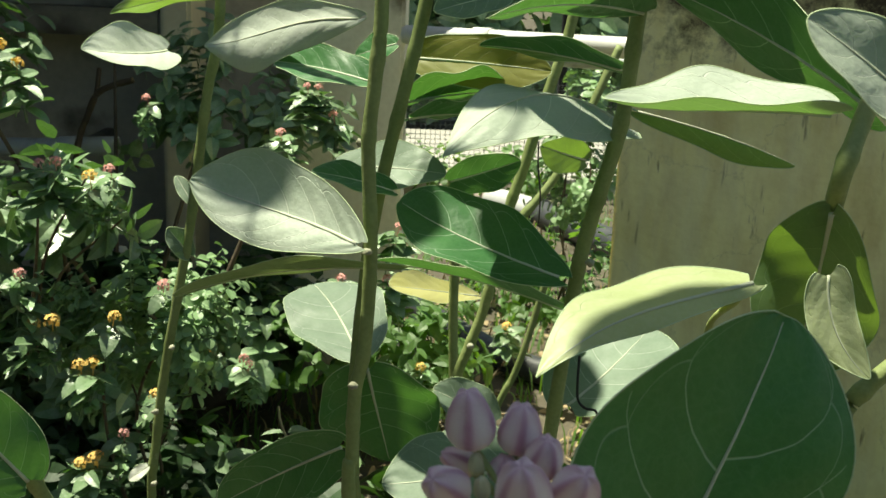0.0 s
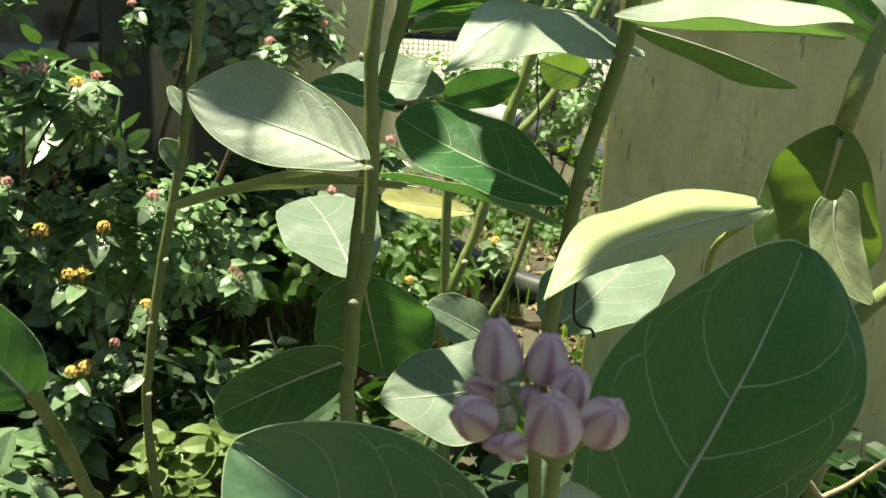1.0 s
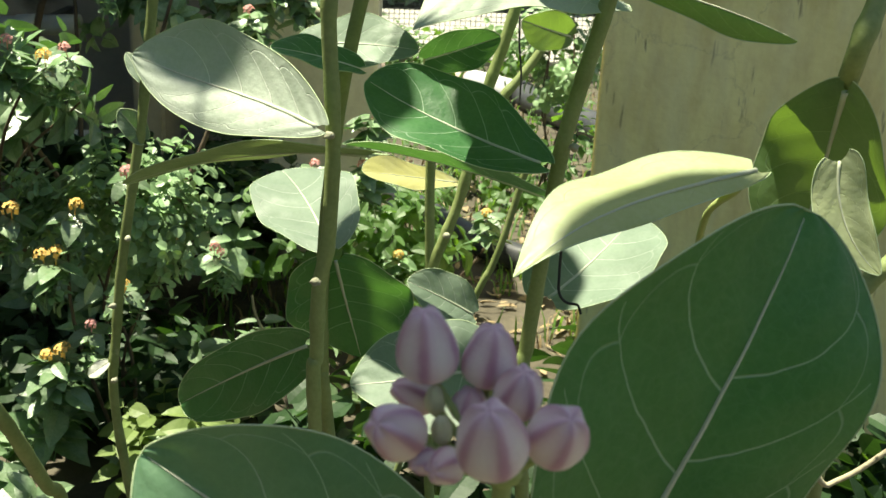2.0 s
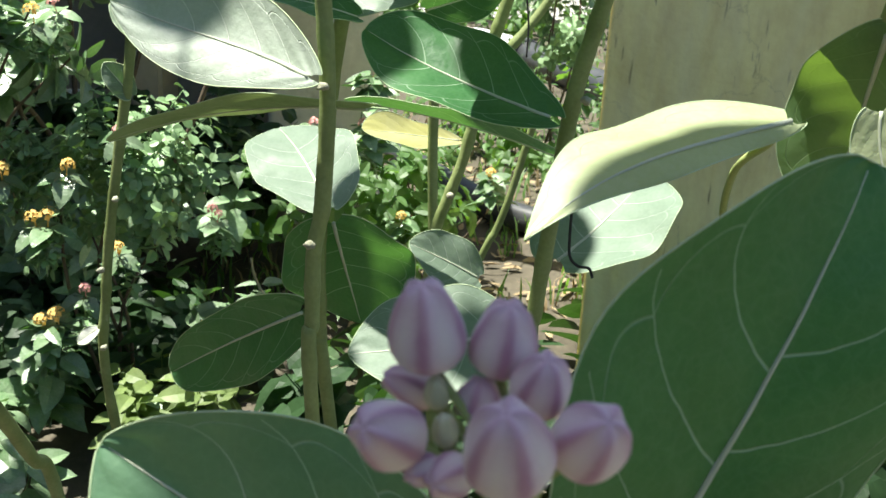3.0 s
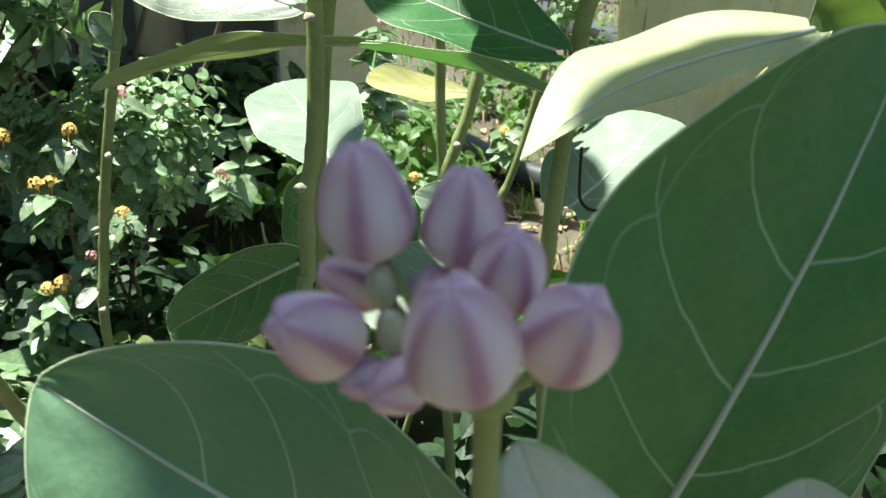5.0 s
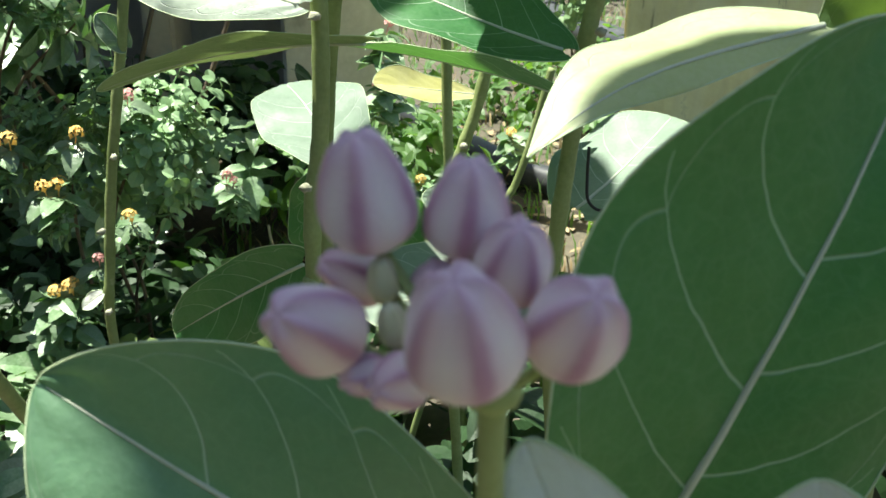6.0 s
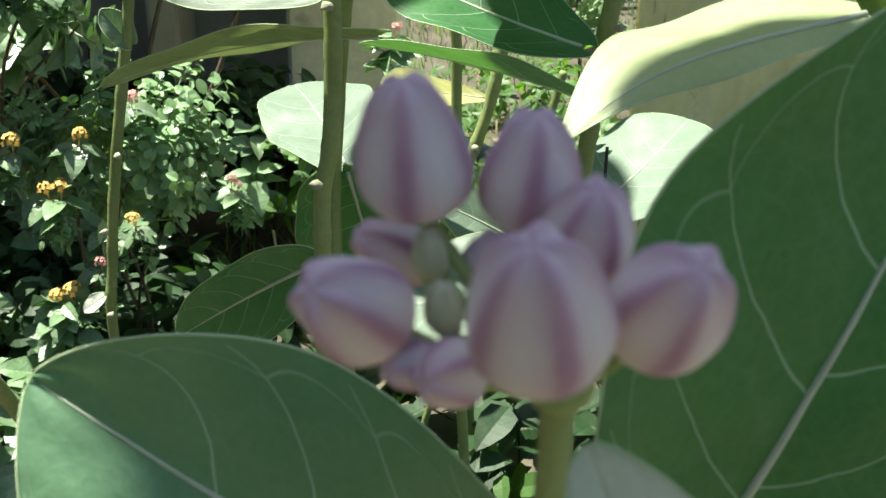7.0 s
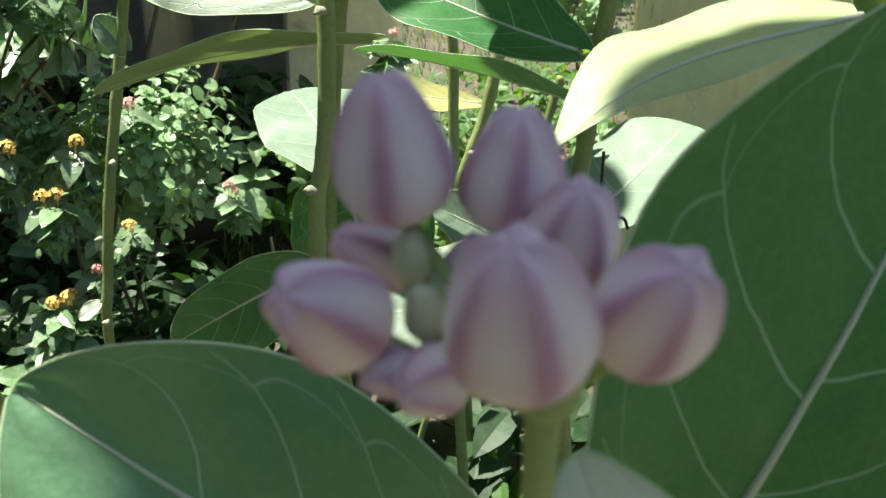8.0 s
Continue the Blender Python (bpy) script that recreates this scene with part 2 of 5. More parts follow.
def pillar_material():
    """Cream plaster with thin rain streaks, hairline cracks and a black crust that thickens towards the top."""
    m = material("streaked cream plaster", (0.80, 0.72, 0.34), (0.94, 0.88, 0.50), 0.92, 5.0, 60, 0.8)
    n, l = m.node_tree.nodes, m.node_tree.links
    p = n["Principled BSDF"]
    base = p.inputs["Base Color"].links[0].from_socket
    co = n.new("ShaderNodeTexCoord")
    mp = n.new("ShaderNodeMapping")
    mp.inputs["Scale"].default_value = (9, 9, 2.4)
    l.new(co.outputs["Object"], mp.inputs[0])
    st = n.new("ShaderNodeTexNoise")
    st.inputs["Scale"].default_value, st.inputs["Detail"].default_value = 2.2, 7
    l.new(mp.outputs[0], st.inputs["Vector"])
    r1 = n.new("ShaderNodeMapRange")
    r1.inputs[1].default_value, r1.inputs[2].default_value, r1.inputs[4].default_value = 0.42, 0.72, 0.42
    l.new(st.outputs[0], r1.inputs[0])
    mx = n.new("ShaderNodeMix")
    mx.data_type = "RGBA"
    l.new(r1.outputs[0], mx.inputs[0])
    l.new(base, mx.inputs[6])
    mx.inputs[7].default_value = (0.46, 0.33, 0.14, 1)
    mt = n.new("ShaderNodeMapping")
    mt.inputs["Scale"].default_value = (60, 60, 9)
    l.new(co.outputs["Object"], mt.inputs[0])
    tick = n.new("ShaderNodeTexNoise")
    tick.inputs["Scale"].default_value, tick.inputs["Detail"].default_value = 1.0, 3
    l.new(mt.outputs[0], tick.inputs["Vector"])
    rt = n.new("ShaderNodeMapRange")
    rt.inputs[1].default_value, rt.inputs[2].default_value, rt.inputs[4].default_value = 0.66, 0.74, 0.7
    l.new(tick.outputs[0], rt.inputs[0])
    mk = n.new("ShaderNodeMix")
    mk.data_type = "RGBA"
    l.new(rt.outputs[0], mk.inputs[0])
    l.new(mx.outputs[2], mk.inputs[6])
    mk.inputs[7].default_value = (0.16, 0.11, 0.05, 1)
    mg = n.new("ShaderNodeMapping")
    mg.inputs["Scale"].default_value, mg.inputs["Location"].default_value = (15, 15, 3.2), (3, 7, 1)
    l.new(co.outputs["Object"], mg.inputs[0])
    run = n.new("ShaderNodeTexNoise")
    run.inputs["Scale"].default_value, run.inputs["Detail"].default_value = 1.4, 6
    l.new(mg.outputs[0], run.inputs["Vector"])
    rg = n.new("ShaderNodeMapRange")
    rg.inputs[1].default_value, rg.inputs[2].default_value, rg.inputs[4].default_value = 0.45, 0.75, 0.5
    l.new(run.outputs[0], rg.inputs[0])
    pale = n.new("ShaderNodeMix")
    pale.data_type = "RGBA"
    l.new(rg.outputs[0], pale.inputs[0])
    l.new(mk.outputs[2], pale.inputs[6])
    pale.inputs[7].default_value = (0.84, 0.80, 0.54, 1)
    mx = pale
    sep = n.new("ShaderNodeSeparateXYZ")
    l.new(co.outputs["Object"], sep.inputs[0])
    cr = n.new("ShaderNodeTexNoise")
    cr.inputs["Scale"].default_value, cr.inputs["Detail"].default_value, cr.inputs["Roughness"].default_value = 9, 9, 0.75
    l.new(co.outputs["Object"], cr.inputs["Vector"])
    hz = n.new("ShaderNodeMapRange")
    hz.inputs[1].default_value, hz.inputs[2].default_value, hz.inputs[3].default_value, hz.inputs[4].default_value = 0.97, 1.38, -0.42, 0.12
    l.new(sep.outputs[2], hz.inputs[0])
    ad = n.new("ShaderNodeMath")
    l.new(cr.outputs[0], ad.inputs[0])
    l.new(hz.outputs[0], ad.inputs[1])
    r2 = n.new("ShaderNodeMapRange")
    r2.inputs[1].default_value, r2.inputs[2].default_value = 0.38, 0.58
    l.new(ad.outputs[0], r2.inputs[0])
    mx2 = n.new("ShaderNodeMix")
    mx2.data_type = "RGBA"
    l.new(r2.outputs[0], mx2.inputs[0])
    l.new(mx.outputs[2], mx2.inputs[6])
    mx2.inputs[7].default_value = (0.065, 0.050, 0.030, 1)
    wob = n.new("ShaderNodeTexVoronoi")
    wob.feature = "DISTANCE_TO_EDGE"
    wob.inputs["Scale"].default_value = 3.1
    warp = n.new("ShaderNodeMix")
    warp.data_type = "RGBA"
    warp.inputs[0].default_value = 0.12
    l.new(co.outputs["Object"], warp.inputs[6])
    l.new(cr.outputs[1], warp.inputs[7])
    l.new(warp.outputs[2], wob.inputs["Vector"])
    r3 = n.new("ShaderNodeMapRange")
    r3.inputs[1].default_value, r3.inputs[2].default_value, r3.inputs[3].default_value, r3.inputs[4].default_value = 0.002, 0.006, 0.8, 0.0
    l.new(wob.outputs[0], r3.inputs[0])
    gate = n.new("ShaderNodeMath")
    gate.operation = "MULTIPLY"
    l.new(r3.outputs[0], gate.inputs[0])
    gate.inputs[1].default_value = 0.22
    mx3 = n.new("ShaderNodeMix")
    mx3.data_type = "RGBA"
    l.new(gate.outputs[0], mx3.inputs[0])
    l.new(mx2.outputs[2], mx3.inputs[6])
    mx3.inputs[7].default_value = (0.07, 0.055, 0.035, 1)
    l.new(mx3.outputs[2], p.inputs["Base Color"])
    return m


PILLAR = pillar_material()


def bud_material():
    """Lilac bud: darker purple along its five ridges, whitish between them and towards the base."""
    m = bpy.data.materials.new("lilac bud")
    m.use_nodes = True
    n, l = m.node_tree.nodes, m.node_tree.links
    p = n["Principled BSDF"]
    uv = n.new("ShaderNodeUVMap")
    sep = n.new("ShaderNodeSeparateXYZ")
    l.new(uv.outputs[0], sep.inputs[0])
    co = n.new("ShaderNodeTexCoord")
    no = n.new("ShaderNodeTexNoise")
    no.inputs["Scale"].default_value = 220
    l.new(co.outputs["Object"], no.inputs["Vector"])
    wave = n.new("ShaderNodeMath")
    wave.operation = "MULTIPLY"
    wave.inputs[1].default_value = 5 * 2 * math.pi
    l.new(sep.outputs[0], wave.inputs[0])
    cos = n.new("ShaderNodeMath")
    cos.operation = "COSINE"
    l.new(wave.outputs[0], cos.inputs[0])
    jit = n.new("ShaderNodeMath")
    jit.operation = "MULTIPLY_ADD"
    jit.inputs[1].default_value = 0.5
    l.new(no.outputs[0], jit.inputs[0])
    l.new(cos.outputs[0], jit.inputs[2])
    ramp = n.new("ShaderNodeValToRGB")
    e = ramp.color_ramp.elements
    e[0].position, e[0].color = 0.0, (0.78, 0.66, 0.66, 1)
    e[1].position, e[1].color = 0.98, (0.48, 0.26, 0.36, 1)
    k = e.new(0.62)
    k.color = (0.70, 0.53, 0.58, 1)
    half = n.new("ShaderNodeMapRange")
    half.inputs[1].default_value, half.inputs[2].default_value = -0.75, 1.25
    l.new(jit.outputs[0], half.inputs[0])
    l.new(half.outputs[0], ramp.inputs[0])
    mix = n.new("ShaderNodeMix")
    mix.data_type = "RGBA"
    tip = n.new("ShaderNodeMapRange")
    tip.inputs[1].default_value, tip.inputs[2].default_value, tip.inputs[4].default_value = 0.55, 1.0, 0.75
    l.new(sep.outputs[1], tip.inputs[0])
    l.new(tip.outputs[0], mix.inputs[0])
    l.new(ramp.outputs[0], mix.inputs[6])
    mix.inputs[7].default_value = (0.62, 0.41, 0.50, 1)
    l.new(mix.outputs[2], p.inputs["Base Color"])
    p.inputs["Roughness"].default_value = 0.75
    p.inputs["Specular IOR Level"].default_value = 0.25
    p.inputs["Sheen Weight"].default_value, p.inputs["Sheen Roughness"].default_value = 0.25, 0.5
    down = n.new("ShaderNodeTexNoise")
    down.inputs["Scale"].default_value, down.inputs["Detail"].default_value = 900, 4
    l.new(co.outputs["Object"], down.inputs["Vector"])
    bump = n.new("ShaderNodeBump")
    bump.inputs["Strength"].default_value, bump.inputs["Distance"].default_value = 0.5, 0.0006
    l.new(down.outputs[0], bump.inputs["Height"])
    l.new(bump.outputs[0], p.inputs["Normal"])
    return m


BUD = bud_material()


# ---- building helpers ----
def part(name, bm, mat, parent, label="", smooth=True):
    me = bpy.data.meshes.new(name)
    bm.normal_update()
    bm.to_mesh(me)
    bm.free()
    me.materials.append(mat)
    if smooth:
        for f in me.polygons:
            f.use_smooth = True
    ob = new(name, me)
    if parent is not None:
        ob.parent = parent
        ob.matrix_parent_inverse = parent.matrix_basis.inverted()
    if label:
        ob["label"] = label
    return ob


def share(name, mesh, m, parent):
    """One more object on an existing mesh, at pose m, under parent."""
    ob = new(name, mesh)
    ob.parent = parent
    ob.matrix_parent_inverse = parent.matrix_basis.inverted()
    ob.matrix_basis = m
    return ob


def top(name, place, label, category, group="", kind=""):
    ob = new(name)
    ob.matrix_basis = Matrix.Translation(place)
    ob.empty_display_size = 0.05
    return tagged(ob, label, category, group, kind)


def shoot(label, place):
    return top("milkweed_plant", place, label, "milkweed", "milkweed shoots")


def smooth_line(points, steps):
    """A soft line through the points."""
    p = [Vector(a) for a in points]
    p = [p[0] * 2 - p[1]] + p + [p[-1] * 2 - p[-2]]
    res = []
    for i in range(1, len(p) - 2):
        for k in range(steps):
            t = k / steps
            res.append(0.5 * (2 * p[i] + (p[i + 1] - p[i - 1]) * t + (2 * p[i - 1] - 5 * p[i] + 4 * p[i + 1] - p[i + 2]) * t * t
                              + (3 * p[i] - p[i - 1] - 3 * p[i + 1] + p[i + 2]) * t ** 3))
    return res + [p[-2]]


def tube(bm, line, radii, sides=8, close=True):
    rings = []
    up = Vector((0.31, 0.17, 0.93))
    for i, c in enumerate(line):
        d = (line[min(i + 1, len(line) - 1)] - line[max(i - 1, 0)]).normalized()
        if abs(d.dot(up)) > 0.95:
            up = Vector((0.9, -0.4, 0.1))
        a = d.cross(up).normalized()
        b = d.cross(a)
        rings.append([bm.verts.new(c + (a * math.cos(2 * math.pi * k / sides) + b * math.sin(2 * math.pi * k / sides)) * radii[i])
                      for k in range(sides)])
    for r, q in zip(rings, rings[1:]):
        for k in range(sides):
            bm.faces.new((r[k], r[(k + 1) % sides], q[(k + 1) % sides], q[k]))
    if close:
        bm.faces.new(rings[0][::-1])
        bm.faces.new(rings[-1])
    return rings


def stalk(plant, points, radius, mat=None, name="stem"):
    """A stem with swollen nodes every hand's width and a slight unevenness."""
    line = smooth_line(points, 10)
    rnd = random.Random(int(radius * 1e6) + len(points))
    rr, run, gap = [], 0.0, 0.055 + 0.03 * rnd.random()
    for i, c in enumerate(line):
        if i:
            run += (c - line[i - 1]).length
        node = math.exp(-(((run % gap) - gap * 0.5) / 0.006) ** 2)
        thick = 1.0 + (0.15 * node if name in ("stem", "branch", "rod") else 0) + 0.05 * noise.noise(c * 40)
        rr.append(radius * thick)
    bm = bmesh.new()
    tube(bm, line, rr, 12 if radius > 0.003 else 8)
    return part(name, bm, mat or STEM, plant)


def scar(plant, place, size):
    """A pale swollen leaf scar on a stem."""
    bm = bmesh.new()
    bmesh.ops.create_icosphere(bm, subdivisions=2, radius=size)
    for v in bm.verts:
        n = v.co.normalized()
        v.co = Vector(place) + Vector((n.x, n.y, n.z * 0.8)) * size * (0.85 + 0.5 * noise.noise(n * 2.5 + Vector(place) * 50))
    return part("leaf_scar", bm, SCAR, plant, "pale corky leaf scar")


def leaf_shape(v, peak, apex):
    """Half width along the leaf, 0 to 1: rounded at the base, more or less pointed at the apex."""
    a = math.log(0.5) / math.log(peak)
    s = max(0.0, math.sin(math.pi * min(1, max(0, v)) ** a))
    return s ** (0.34 if v < peak else apex)


def milkweed_leaf(plant, base, tip, width, normal, fold=12, bow=0.03, peak=0.5, mat=None, twist=0, wave=0.09, curl=0.0, apex=0.60, skew=0.0, sweep=0.0, droop=0.0, tilt=0.0, quilt=0.03, label="", rows=44, cols=18):
    """A thick leaf blade from base to tip, with a raised midrib, side veins and a pale rim."""
    b, t = Vector(base), Vector(tip)
    a = (t - b)
    length = a.length
    a.normalize()
    n0 = Vector(normal)
    n0 = (n0 - a * n0.dot(a)).normalized()
    ph = (base[0] * 37 + base[2] * 53) % 6.28

    def surf(u, v, lift=0.0):
        tw = radians(twist) * (v - 0.5)
        n = Matrix.Rotation(tw, 3, a) @ n0
        s = a.cross(n)
        half = width / 2 * leaf_shape(v, peak, apex) * (1 + skew * u) * (1 + 0.045 * math.sin(8 * v + ph + (1.9 if u > 0 else 0)))
        c = b + a * length * (v - 0.07 * abs(u) ** 1.6 * (1 - v) ** 6) + n * (bow * length * 4 * v * (1 - v) - droop * length * v ** 4) + s * (sweep * length * 4 * v * (1 - v))
        fa = radians(fold + tilt * u)
        y = abs(u) * half
        h = y * math.sin(fa) - curl * half * u * u + wave * half * abs(u) ** 2 * math.sin(11 * v + ph + (1.7 if u > 0 else 0))
        w = abs(u)
        h += quilt * width * math.sin(math.pi * (v - 0.07 - (0.03 if u > 0 else 0) - 0.14 * w - 0.18 * w * w) / 0.185) ** 2 * (w + 0.12) * (1 - w)
        return c + s * (math.copysign(y, u) * math.cos(fa)) + n * (h + lift)

    bm = bmesh.new()
    uvl = bm.loops.layers.uv.new("uv")
    vs = [0.004 + 0.992 * (0.5 - 0.5 * math.cos(math.pi * i / rows)) for i in range(rows + 1)]
    us = [2 * j / cols - 1 for j in range(cols + 1)]
    grid = [[bm.verts.new(surf(u, v)) for u in us] for v in vs]
    for i in range(rows):
        for j in range(cols):
            f = bm.faces.new((grid[i][j], grid[i + 1][j], grid[i + 1][j + 1], grid[i][j + 1]))
            for loop, (ii, jj) in zip(f.loops, ((i, j), (i + 1, j), (i + 1, j + 1), (i, j + 1))):
                loop[uvl].uv = (us[jj] * 0.5 + 0.5, vs[ii])
    blade = part("leaf", bm, mat or LEAF, plant, label)
    vb = bmesh.new()
    r0 = min(width * 0.012 + 0.0004, 0.0016)
    line = [surf(0, 0.98 * k / 16) for k in range(17)]
    tube(vb, line, [r0 * (1.5 - 1.3 * k / 16) for k in range(17)], 6)
    part("midrib", vb, VEIN, blade, "pale raised midrib")
    rb = bmesh.new()
    edge = [surf(-1, v) for v in vs] + [surf(1, v) for v in vs[::-1]]
    tube(rb, edge, [0.00045] * len(edge), 4)
    part("rim", rb, RIM, blade)
    return blade


def flower_cluster(plant, place):
    """The head of an umbel on its stalk: a small knob from which the bud stalks rise."""
    bm = bmesh.new()
    bmesh.ops.create_icosphere(bm, subdivisions=2, radius=0.0058, matrix=Matrix.Translation(place) @ Matrix.Diagonal((1, 1, 0.8, 1)))
    ob = part("umbel", bm, STEM_YOUNG, plant, "umbel of closed lilac buds on a downy stalk")
    ob["hub"] = place
    return ob


def bud(cluster, base, tip, width, mat=None):
    """A closed five-ridged bud with a little calyx, on its own stalk from the hub."""
    b, t = Vector(base), Vector(tip)
    axis = t - b
    h = axis.length
    axis.normalize()
    turn = axis.to_track_quat("Z", "Y").to_matrix()
    bm = bmesh.new()
    uvl = bm.loops.layers.uv.new("uv")
    na = 50
    prof = [(0.0, 0.50, 0.0), (0.02, 0.66, 0.0), (0.07, 0.80, 0.05), (0.14, 0.91, 0.1), (0.22, 0.98, 0.15), (0.32, 1.0, 0.25), (0.42, 0.98, 0.35),
            (0.52, 0.93, 0.45), (0.62, 0.86, 0.6), (0.71, 0.78, 0.75), (0.79, 0.70, 0.9), (0.86, 0.62, 1.0), (0.92, 0.53, 1.15), (0.965, 0.42, 1.3),
            (0.99, 0.30, 1.4), (1.0, 0.18, 1.3), (0.995, 0.09, 0.8), (0.985, 0.03, 0.2)]
    nz = len(prof) - 1
    rings = []
    off = (base[0] * 91 + base[2] * 57) % 1.0
    for v, r, keel in prof:
        ring = []
        for k in range(na):
            an = 2 * math.pi * k / na
            ridge = 0.5 + 0.5 * math.cos(5 * an)
            lobe = 1 + keel * (0.20 * ridge ** 1.6 - 0.13) + 0.02 * noise.noise(Vector((an, v * 3, off * 9)))
            rad = width / 2 * r * lobe
            w = an + off * 1.2 + 0.22 * v
            dip = -0.05 * h * max(0.0, keel - 0.8) * (1 - ridge)
            ring.append(bm.verts.new(b + turn @ Vector((rad * math.cos(w), rad * math.sin(w), v * h + dip))))
        rings.append(ring)
    for i in range(nz):
        for k in range(na):
            q = (k + 1) % na
            f = bm.faces.new((rings[i][k], rings[i][q], rings[i + 1][q], rings[i + 1][k]))
            for loop, (ku, iv) in zip(f.loops, ((k, i), (k + 1, i), (k + 1, i + 1), (k, i + 1))):
                loop[uvl].uv = (ku / na, prof[iv][0] if iv < nz - 2 else 1.0)
    bm.faces.new(rings[0][::-1])
    bm.faces.new(rings[-1])
    part("bud", bm, mat or BUD, cluster, "closed lilac bud with purple ridges" if mat is BUD else "tiny green bud")
    hub = Vector(cluster["hub"])
    pb = bmesh.new()
    low = b + axis * h * 0.05
    line = smooth_line([hub, hub.lerp(low, 0.5) + Vector((0, 0, -0.002)), low - axis * 0.002, low], 5)
    tube(pb, line, [0.0013] * (len(line) - 5) + [0.0013 + 0.0004 * k for k in range(5)], 8)
    part("pedicel", pb, STEM_YOUNG, cluster)


def leaflet(bm, m, length, width, droop=0.15, fold=0.25, serrate=True, roundish=False, root=None):
    """A small leaf of a bush: folded along the middle, drooping, with a pointed tip."""
    n = 5
    left, mid, right = [], [], []
    for i in range(n + 1):
        v = i / n
        w = width / 2 * (math.sin(math.pi * v ** (0.95 if roundish else 0.72)) ** (0.6 if roundish else 0.85) if 0 < v < 1 else 0.02)
        if serrate and i % 2:
            w *= 1.06
        z = -droop * length * v * v
        mid.append(bm.verts.new(m @ Vector((v * length, 0, z))))
        left.append(bm.verts.new(m @ Vector((v * length - 0.04 * length * (i % 2), w, z + fold * w))))
        right.append(bm.verts.new(m @ Vector((v * length - 0.04 * length * (i % 2), -w, z + fold * w))))
    for i in range(n):
        bm.faces.new((mid[i], mid[i + 1], left[i + 1], left[i]))
        bm.faces.new((right[i], right[i + 1], mid[i + 1], mid[i]))
    if root:
        bm.faces.new((root[0], root[1], mid[0]))


def sprig_mesh(name, seed, mat, length=0.13, leaf=0.06, pairs=4, roundish=False, wide=0.6):
    """A leafy shoot along +z, with pairs of leaves set crosswise."""
    r = random.Random(seed)
    bm = bmesh.new()
    line = [Vector((0.012 * math.sin(3 * k / 6 + seed), 0.012 * math.cos(2 * k / 6 + seed) - 0.012, length * k / 6)) for k in range(7)]
    rings = tube(bm, line, [0.0016 * (1.2 - k / 9) for k in range(7)], 4)
    for k in range(pairs):
        z = length * (0.25 + 0.75 * k / max(1, pairs - 1))
        at = min(6, int(round(z / length * 6)))
        c = line[at]
        size = leaf * (1.15 - 0.45 * k / pairs) * r.uniform(0.8, 1.15)
        for s in (0, 1):
            yaw = (k % 2) * math.pi / 2 + s * math.pi + r.uniform(-0.5, 0.5)
            tilt = r.uniform(-0.35, 0.45) - 0.25 * k / pairs
            m = Matrix.Translation(c) @ Matrix.Rotation(yaw, 4, "Z") @ Matrix.Rotation(tilt, 4, "Y") @ Matrix.Rotation(r.uniform(-0.5, 0.5), 4, "X") @ Matrix.Translation((0.006, 0, 0))
            leaflet(bm, m, size, size * wide * r.uniform(0.85, 1.1), r.uniform(0.05, 0.35), r.uniform(0.1, 0.45), not roundish, roundish, (rings[at][2 * s], rings[at][2 * s + 1]))
    me = bpy.data.meshes.new(name)
    bm.normal_update()
    bm.to_mesh(me)
    bm.free()
    me.materials.append(mat)
    return me


def box(bm, x0, x1, y0, y1, z0, z1):
    v = [bm.verts.new((x, y, z)) for z in (z0, z1) for x, y in ((x0, y0), (x1, y0), (x1, y1), (x0, y1))]
    for q in ((3, 2, 1, 0), (4, 5, 6, 7), (0, 1, 5, 4), (1, 2, 6, 5), (2, 3, 7, 6), (3, 0, 4, 7)):
        bm.faces.new([v[i] for i in q])


def slab(name, x0, x1, y0, y1, z0, z1, mat, label, category, bevel=0.012, turn=0.0):
    """A piece of masonry with worn edges."""
    bm = bmesh.new()
    box(bm, x0, x1, y0, y1, z0, z1)
    bmesh.ops.bevel(bm, geom=bm.edges[:], offset=bevel, segments=2, affect="EDGES")
    if turn:
        bmesh.ops.rotate(bm, verts=bm.verts[:], cent=(x0, y0, 0), matrix=Matrix.Rotation(radians(turn), 3, "Z"))
    ob = part(name, bm, mat, None, smooth=False)
    return tagged(ob, label, category, kind="structure")


def pipe(name, points, radius, mat, label, collars=(), brackets=()):
    thing = top(name, points[0], label, "pipe")
    bm = bmesh.new()
    line = smooth_line(points, 8)
    tube(bm, line, [radius] * len(line), 20)
    part("tube", bm, mat, thing)
    for k in collars:
        i = int(k * (len(line) - 2))
        a, b = line[i], line[i + 1]
        cb = bmesh.new()
        d = (b - a).normalized()
        tube(cb, [a - d * 0.03, a - d * 0.028, a + d * 0.028, a + d * 0.03], [radius * 1.02, radius * 1.16, radius * 1.16, radius * 1.02], 20)
        part("collar", cb, mat, thing)
    for x, y0, y1, z in brackets:
        kb = bmesh.new()
        box(kb, x - 0.015, x + 0.015, y0, y1, z - 0.012, z + 0.012)
        part("bracket", kb, WIRE, thing, smooth=False)
    return thing


# ---- ground, walls and pillar ----
def ground_height(x, y):
    return 0.03 * noise.noise(Vector((x * 1.3, y * 1.3, 0))) + 0.012 * noise.noise(Vector((x * 6, y * 6, 3)))


